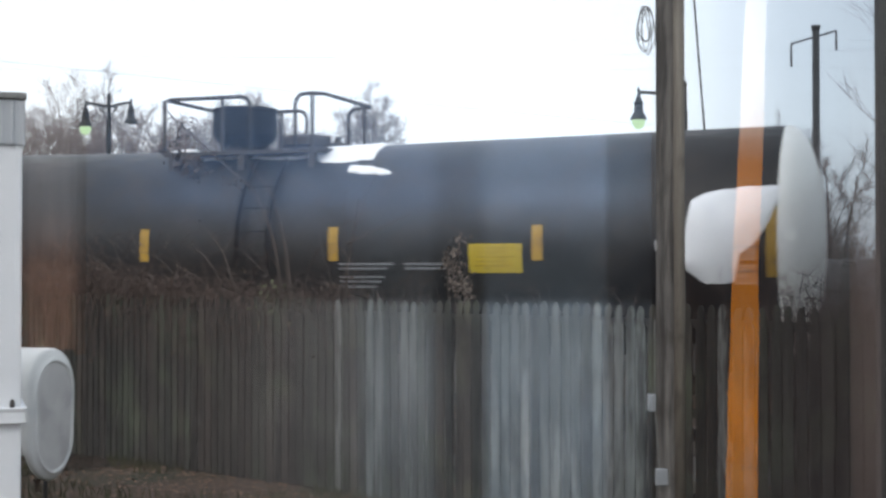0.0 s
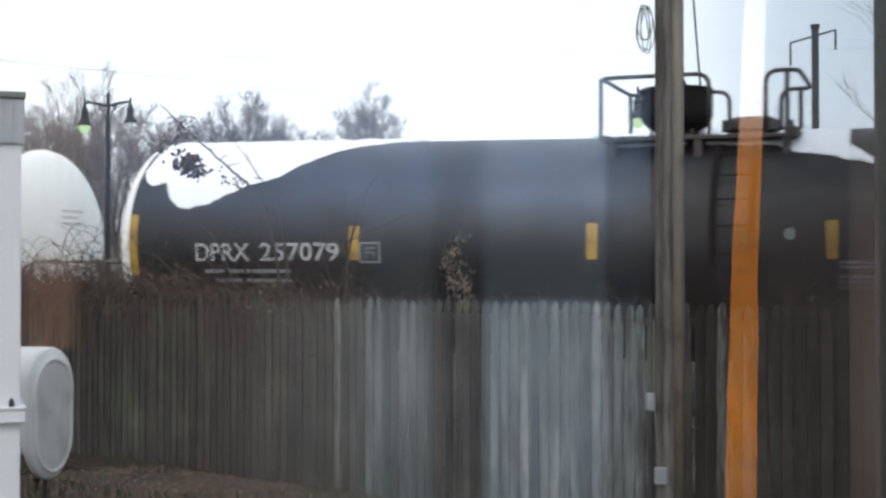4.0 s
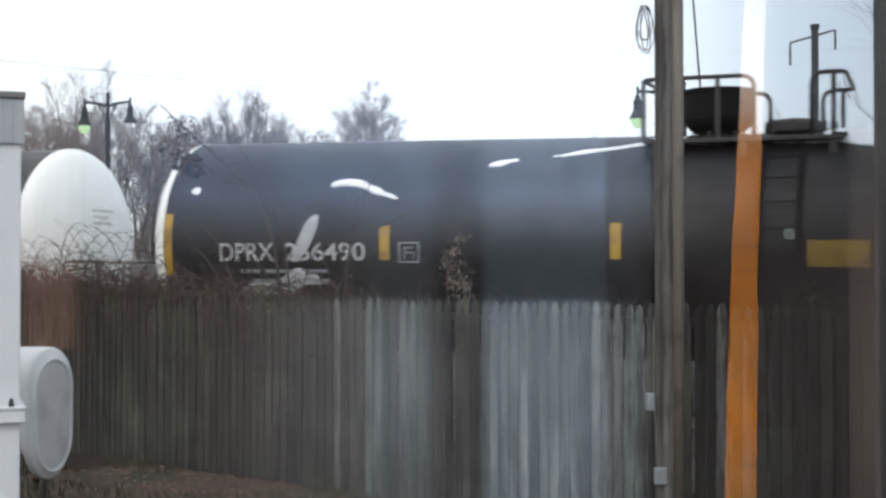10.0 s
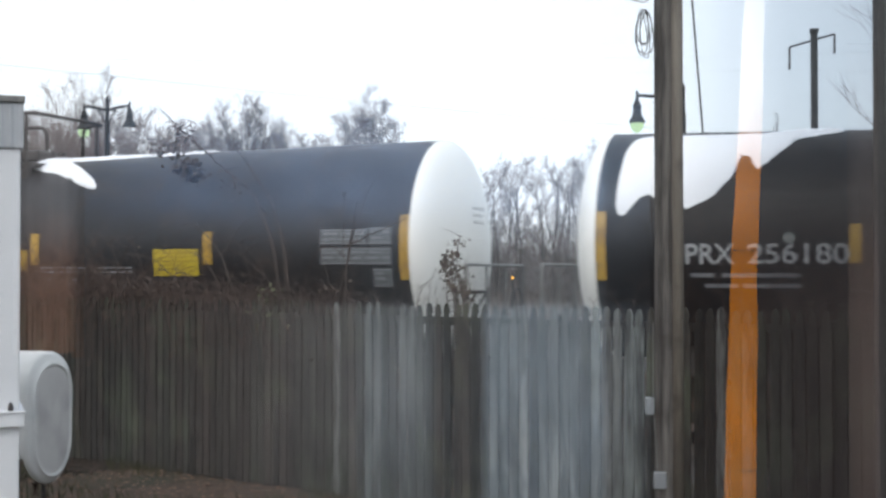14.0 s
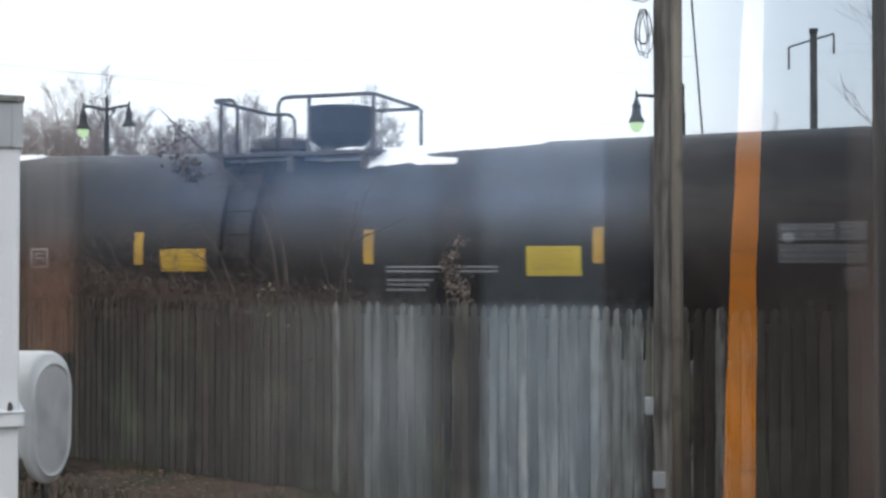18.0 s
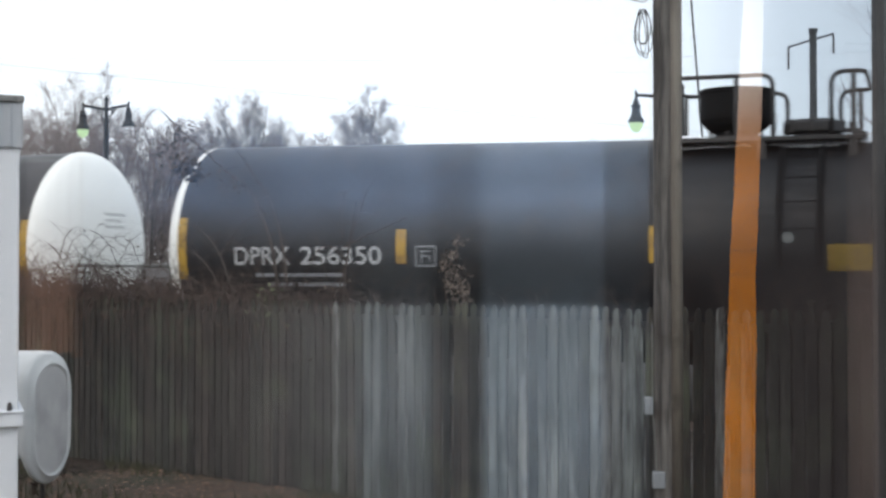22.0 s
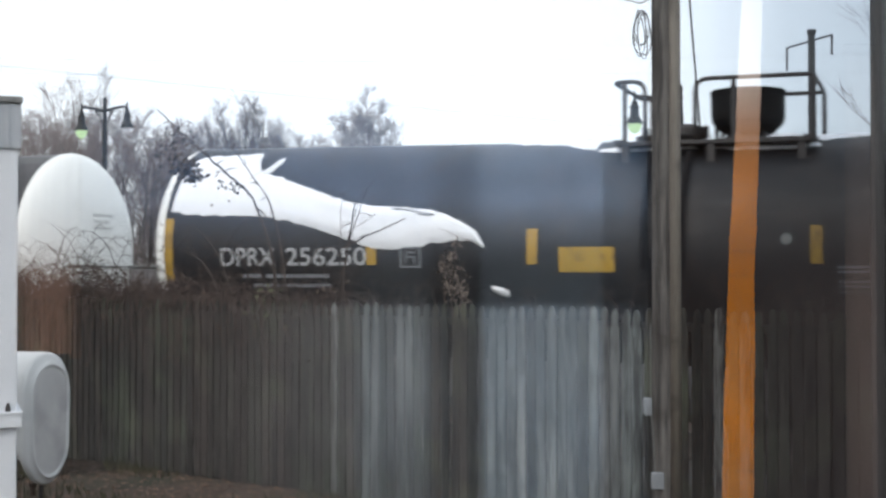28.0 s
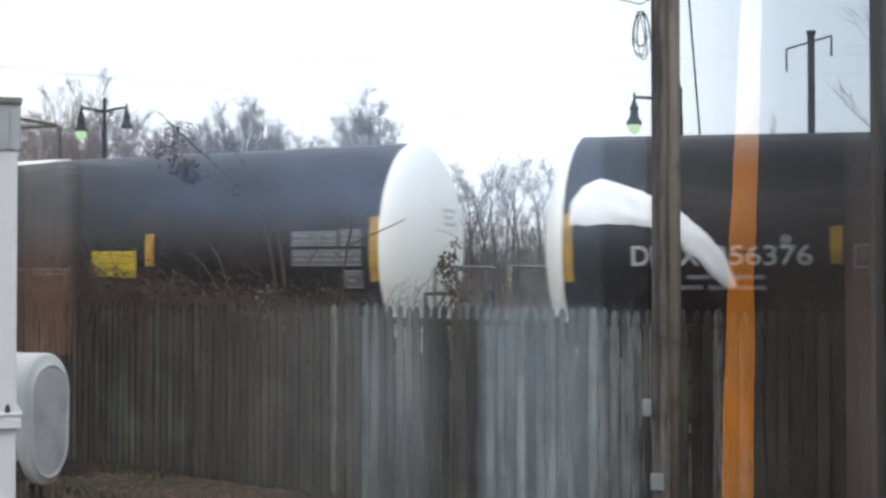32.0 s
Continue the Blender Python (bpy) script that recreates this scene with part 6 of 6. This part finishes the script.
# leaf litter and small stones in front of the fence
gv, gf = [], []
for i in range(7000):
    s, o = vrnd.uniform(-8.5, 2.0), -vrnd.random() ** 1.3 * 4.5 - 0.03
    p = on_fence(s, o)
    if s < -4.2 and vrnd.random() < 0.8:
        continue
    p.z = ground_z(p.x, p.y) + 0.012
    leaf(gv, gf, p, vrnd, vrnd.uniform(0.03, 0.075))
    for q in gv[-5:]:
        q.z = p.z + abs(q.z - p.z) * 0.22
tagged(raw("leaf_litter", gv, gf, material("fallen_leaf", (0.26, 0.165, 0.115), 0.85, other=(0.13, 0.072, 0.048), scale=9, island=0.5)), "scattered dead brown leaves on the soil", "leaves", kind="stuff")
# dark leaves; part of their darkness is shadow round the oil tank, painted in
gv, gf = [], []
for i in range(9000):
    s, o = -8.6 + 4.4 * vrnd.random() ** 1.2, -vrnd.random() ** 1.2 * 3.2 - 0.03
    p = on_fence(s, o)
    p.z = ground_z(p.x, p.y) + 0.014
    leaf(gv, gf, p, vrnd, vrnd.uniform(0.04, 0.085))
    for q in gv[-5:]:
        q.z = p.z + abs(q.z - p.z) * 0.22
tagged(raw("leaf_litter", gv, gf, material("dark_shaded_leaf", (0.040, 0.022, 0.017), 0.8, other=(0.022, 0.021, 0.012), scale=9, island=0.5)), "dark leaves round the oil tank, partly for its shadow", "leaves", kind="stuff")
gv, gf = [], []
for i in range(5200):
    s, o = -8.0 + 9.0 * vrnd.random() ** 1.9, -vrnd.random() ** 1.5 * 2.2 - 0.03
    p = on_fence(s, o)
    if noise.noise((p.x * 0.7, p.y * 0.7, 3)) < -0.05:
        continue
    p.z = ground_z(p.x, p.y) - 0.01
    h = vrnd.uniform(0.05, 0.16)
    e = Vector((vrnd.uniform(-0.5, 0.5), vrnd.uniform(-0.5, 0.5), 1)) * h
    k = len(gv)
    w = Vector((0.006, 0.003, 0))
    gv += [p - w, p + w, p + e]
    gf.append((k, k + 1, k + 2))
tagged(raw("grass_tufts", gv, gf, material("dull_green_grass", (0.045, 0.052, 0.022), 0.9, other=(0.07, 0.06, 0.032), scale=2, island=0.4)),
       "thin tufts of dull winter grass", "grass", kind="stuff")
for k, (s, o, r) in enumerate(((-3.6, -2.6, 0.045), (-4.0, -2.9, 0.03), (-2.9, -2.5, 0.03), (-5.6, -1.9, 0.035))):
    bm = bmesh.new()
    bmesh.ops.create_icosphere(bm, subdivisions=2, radius=r)
    for v in bm.verts:
        v.co *= 1 + 0.35 * noise.noise(v.co * 30 + Vector((k, 0, 0)))
        v.co.z *= 0.6
    ob = tagged(link(bm, "stone", M_BALLAST), "small pale stone lying on the soil", "stone", "stones on the soil")
    p = on_fence(s, o)
    ob.location = (p.x, p.y, ground_z(p.x, p.y) + r * 0.35)

# ---------------------------------------------------------------- the room behind the glass
Y0, Y1, XL, XR, FLOOR, CEIL = 0.46, -4.2, -2.6, 2.2, 0.45, 3.05
WX0, WX1, WZ0, WZ1 = -0.75, 0.195, 1.25, 2.80


def wall(name, mat, *specs):
    return tagged(link(boxes(*specs), name, mat), "dim plain plaster wall", "wall", kind="structure")


wall("wall_north", M_HOUSE, (XL - 0.15, WX0 - 0.05, Y0, Y0 + 0.16, 0, CEIL + 0.15), (WX1 + 0.05, XR + 0.15, Y0, Y0 + 0.16, 0, CEIL + 0.15),
     (WX0 - 0.05, WX1 + 0.05, Y0, Y0 + 0.16, 0, WZ0 - 0.05), (WX0 - 0.05, WX1 + 0.05, Y0, Y0 + 0.16, WZ1 + 0.05, CEIL + 0.15))
wall("wall_west", M_ROOM, (XL - 0.15, XL, Y1, Y0, 0, CEIL + 0.15))
wall("wall_east", M_ROOM, (XR, XR + 0.15, Y1, Y0, 0, CEIL + 0.15))
# far wall with a wide frosted window and an added narrow curtained one
BX0, BX1, CX0, CX1 = -1.62, 0.796, 1.53, 1.95
BZ0, BZ1 = 0.95, 2.95
wall("wall_south", M_ROOM, (XL - 0.15, BX0, Y1 - 0.15, Y1, 0, CEIL + 0.15), (BX1, CX0, Y1 - 0.15, Y1, 0, CEIL + 0.15), (CX1, XR + 0.15, Y1 - 0.15, Y1, 0, CEIL + 0.15),
     (BX0, BX1, Y1 - 0.15, Y1, 0, BZ0), (BX0, -1.41, Y1 - 0.15, Y1 - 0.002, BZ0, 1.775), (CX0, CX1, Y1 - 0.15, Y1, 0, BZ0), (BX0, BX1, Y1 - 0.15, Y1, BZ1, CEIL + 0.15), (CX0, CX1, Y1 - 0.15, Y1, BZ1, CEIL + 0.15))
tagged(link(boxes((XL, XR, Y1, Y0, FLOOR - 0.12, FLOOR)), "floor", M_FLOORING), "brown floorboards", "floor", kind="structure")
tagged(link(boxes((XL - 0.3, XR + 0.3, Y1 - 0.3, Y0 + 0.35, CEIL + 0.15, CEIL + 0.30)), "ceiling", M_ROOM), "plain ceiling", "ceiling", kind="structure")

win = thing("window_1", pose(0, 0, 0), "glazed window with a weathered brown wooden frame", "window", kind="structure")
part("window_frame", boxes((WX0 - 0.05, WX0, Y0 + 0.01, Y0 + 0.12, WZ0 - 0.05, WZ1 + 0.05), bevel=0.004), M_FRAME, win)
part("window_frame", boxes((WX1, WX1 + 0.05, Y0 + 0.01, Y0 + 0.12, WZ0 - 0.05, WZ1 + 0.05), bevel=0.004), M_FRAME, win)
part("window_frame", boxes((WX0, WX1, Y0 + 0.01, Y0 + 0.12, WZ0 - 0.05, WZ0), bevel=0.004), M_FRAME, win)
part("window_frame", boxes((WX0, WX1, Y0 + 0.01, Y0 + 0.12, WZ1, WZ1 + 0.05), bevel=0.004), M_FRAME, win)
part("sash_stile", boxes((0.1655, WX1, Y0 + 0.035, Y0 + 0.075, WZ0, WZ1), bevel=0.004), M_FRAME, win)
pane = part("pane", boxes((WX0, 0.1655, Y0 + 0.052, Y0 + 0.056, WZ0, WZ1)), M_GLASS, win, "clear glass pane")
pane.visible_shadow = False

w2 = thing("window_2", pose(0, 0, 0), "wide frosted window with its reflected bright and dim parts painted in", "window", kind="structure")
part("pane", boxes((-1.41, BX1, Y1 - 0.08, Y1 - 0.075, BZ0, BZ1)), M_FROSTVEIL, w2, "frosted pane with painted bright and dim stretches")
part("window_sill", boxes((BX0, BX1, Y1 - 0.06, Y1 + 0.06, BZ0 - 0.03, BZ0 - 0.002), bevel=0.004), M_FRAME, w2)
w3 = thing("window_3", pose(0, 0, 0), "narrow window added to let daylight onto the dark brown cloth", "window", kind="structure")
part("window_sill", boxes((CX0, CX1, Y1 - 0.06, Y1 + 0.06, BZ0 - 0.03, BZ0 - 0.002), bevel=0.004), M_FRAME, w3)


def curtain(x0, x1, z0, mat, label):
    """A hanging cloth in soft folds, added for a brown reflection in the pane."""
    n, v, f = 40, [], []
    for i in range(n + 1):
        x = x0 + (x1 - x0) * i / n
        for z in (z0, z0 + 0.25, 2.3, BZ1):
            v.append((x, Y1 - 0.05 + 0.005 * math.sin(i * 0.8) * (1.2 - 0.12 * z), z))
    for i in range(n):
        for j in range(3):
            f.append((i * 4 + j, i * 4 + 4 + j, i * 4 + 5 + j, i * 4 + 1 + j))
    ob = thing("curtain", pose(0, 0, 0), label, "curtain")
    raw("cloth", v, f, mat, ob, smooth=True)
    part("curtain_rod", tube(bmesh.new(), [(x0, Y1 - 0.05, BZ1 - 0.02), (x1, Y1 - 0.05, BZ1 - 0.02)], 0.012, 8), M_STEEL, ob)


curtain(BX0, -1.365, 1.755, M_BROWNVEIL, "reddish brown daylit cloth added for a brown reflection in the pane")
curtain(CX0, CX1, BZ0, M_BROWNVEIL_DARK, "dark brown daylit cloth added for a brown reflection in the pane")

lamp = thing("column_lamp", pose(1.012, -3.55, FLOOR), "tall column lamp with a glowing orange shade", "floor lamp")
bm = bmesh.new()
ring = []
for i in range(41):
    z = 0.08 + 2.46 * i / 40
    x = np.interp(z, (0.08, 0.8, 1.2, 1.7, 2.1, 2.54), (-0.036, -0.032, -0.026, -0.013, 0.006, 0.024)) + 0.003 * noise.noise((z * 4, 0, 1))
    w = np.interp(z, (0.08, 0.8, 1.2, 1.7, 2.1, 2.54), (0.052, 0.052, 0.050, 0.042, 0.040, 0.034)) + 0.003 * noise.noise((z * 6, 3, 1))
    ring.append([bm.verts.new((x + w * math.cos(2 * math.pi * j / 16), w * math.sin(2 * math.pi * j / 16), z)) for j in range(16)])
for a, b in zip(ring, ring[1:]):
    for j in range(16):
        bm.faces.new((a[j], a[(j + 1) % 16], b[(j + 1) % 16], b[j]))
bm.faces.new(ring[-1])
part("shade", bm, M_ORANGE, lamp, "glowing orange shade", smooth=True)
part("base", lathe(bmesh.new(), [(0.13, 0), (0.13, 0.03), (0.06, 0.05), (0.055, 0.08)], 20, (-0.04, 0, 0)), M_STEEL, lamp)
for z in (0.55, 0.98, 1.62, 1.70):
    part("band", lathe(bmesh.new(), [(0.053, z), (0.053, z + 0.003)], 16, (-0.04 + 0.016 * z, 0, 0)), M_RUSTY, lamp)


# glowing disc added to give the small pale spot reflected in the pane
knob = thing("night_light", pose(1.30, -4.19, 2.21, 90, 0, 0), "small pale glowing disc added for a spot reflected in the pane", "light")
part("diffuser", lathe(bmesh.new(), [(0.021, -0.03), (0.021, -0.012), (0.014, -0.004), (0.003, 0.0)], 16), glowing("pale_spot_glow", (0.9, 1.0, 1.0), 0.55), knob)
signal = thing("signal_post", pose(1.273, 25.2, -0.42), "slim post with a small amber light", "signal")
part("post", tube(bmesh.new(), [(0, 0, 0), (0, 0, 2.42)], 0.016, 8), M_IRON, signal)
part("light", lathe(bmesh.new(), [(0.012, 2.42), (0.026, 2.428), (0.026, 2.458), (0.012, 2.468)], 10), M_AMBERDOT, signal, "small glowing amber light")


# ---------------------------------------------------------------- the train's way
def travel(t):
    """How far the train has gone at t seconds, in metres along the track."""
    q = (t - 16) / 16
    return 48.2072 * q + 1.0090 * q * q - 0.1024 * q ** 3 - 0.1138 * q ** 4 - 3.8782


def gone(t):
    """travel() with the small surges of a long train."""
    return travel(t) + float(np.interp(t, (0, 3, 6, 7, 8, 9, 13, 14, 17, 18, 19, 20, 21, 23, 24, 28, 29, 30, 31, 32),
                                       (0.015, 0.01, 0.05, 0.09, 0.07, 0.01, 0.0, 0.0, 0.03, 0.04, 0.05, 0.05, 0.01, 0.0, -0.03, -0.03, -0.025, -0.04, -0.025, -0.015)))


def motions():
    times = [float(i) for i in range(33)]
    quick = [i * 0.2 for i in range(161)]
    wheels = [o for car in cars for o in car.children_recursive if o.name.startswith("wheelset")]
    for w in wheels:
        at = w.location.copy()
        walk(w, [(t, pose(*at, 0, -math.degrees((gone(t) - gone(0)) / 0.457), 0)) for t in quick])
    for i, car in enumerate(cars):
        walk(car, [(t, pose(*on_track((i - 3) * PITCH + 0.540 - gone(t), 0, RAIL_Z), 0, 0, TRACK_TURN)) for t in times])


motions()
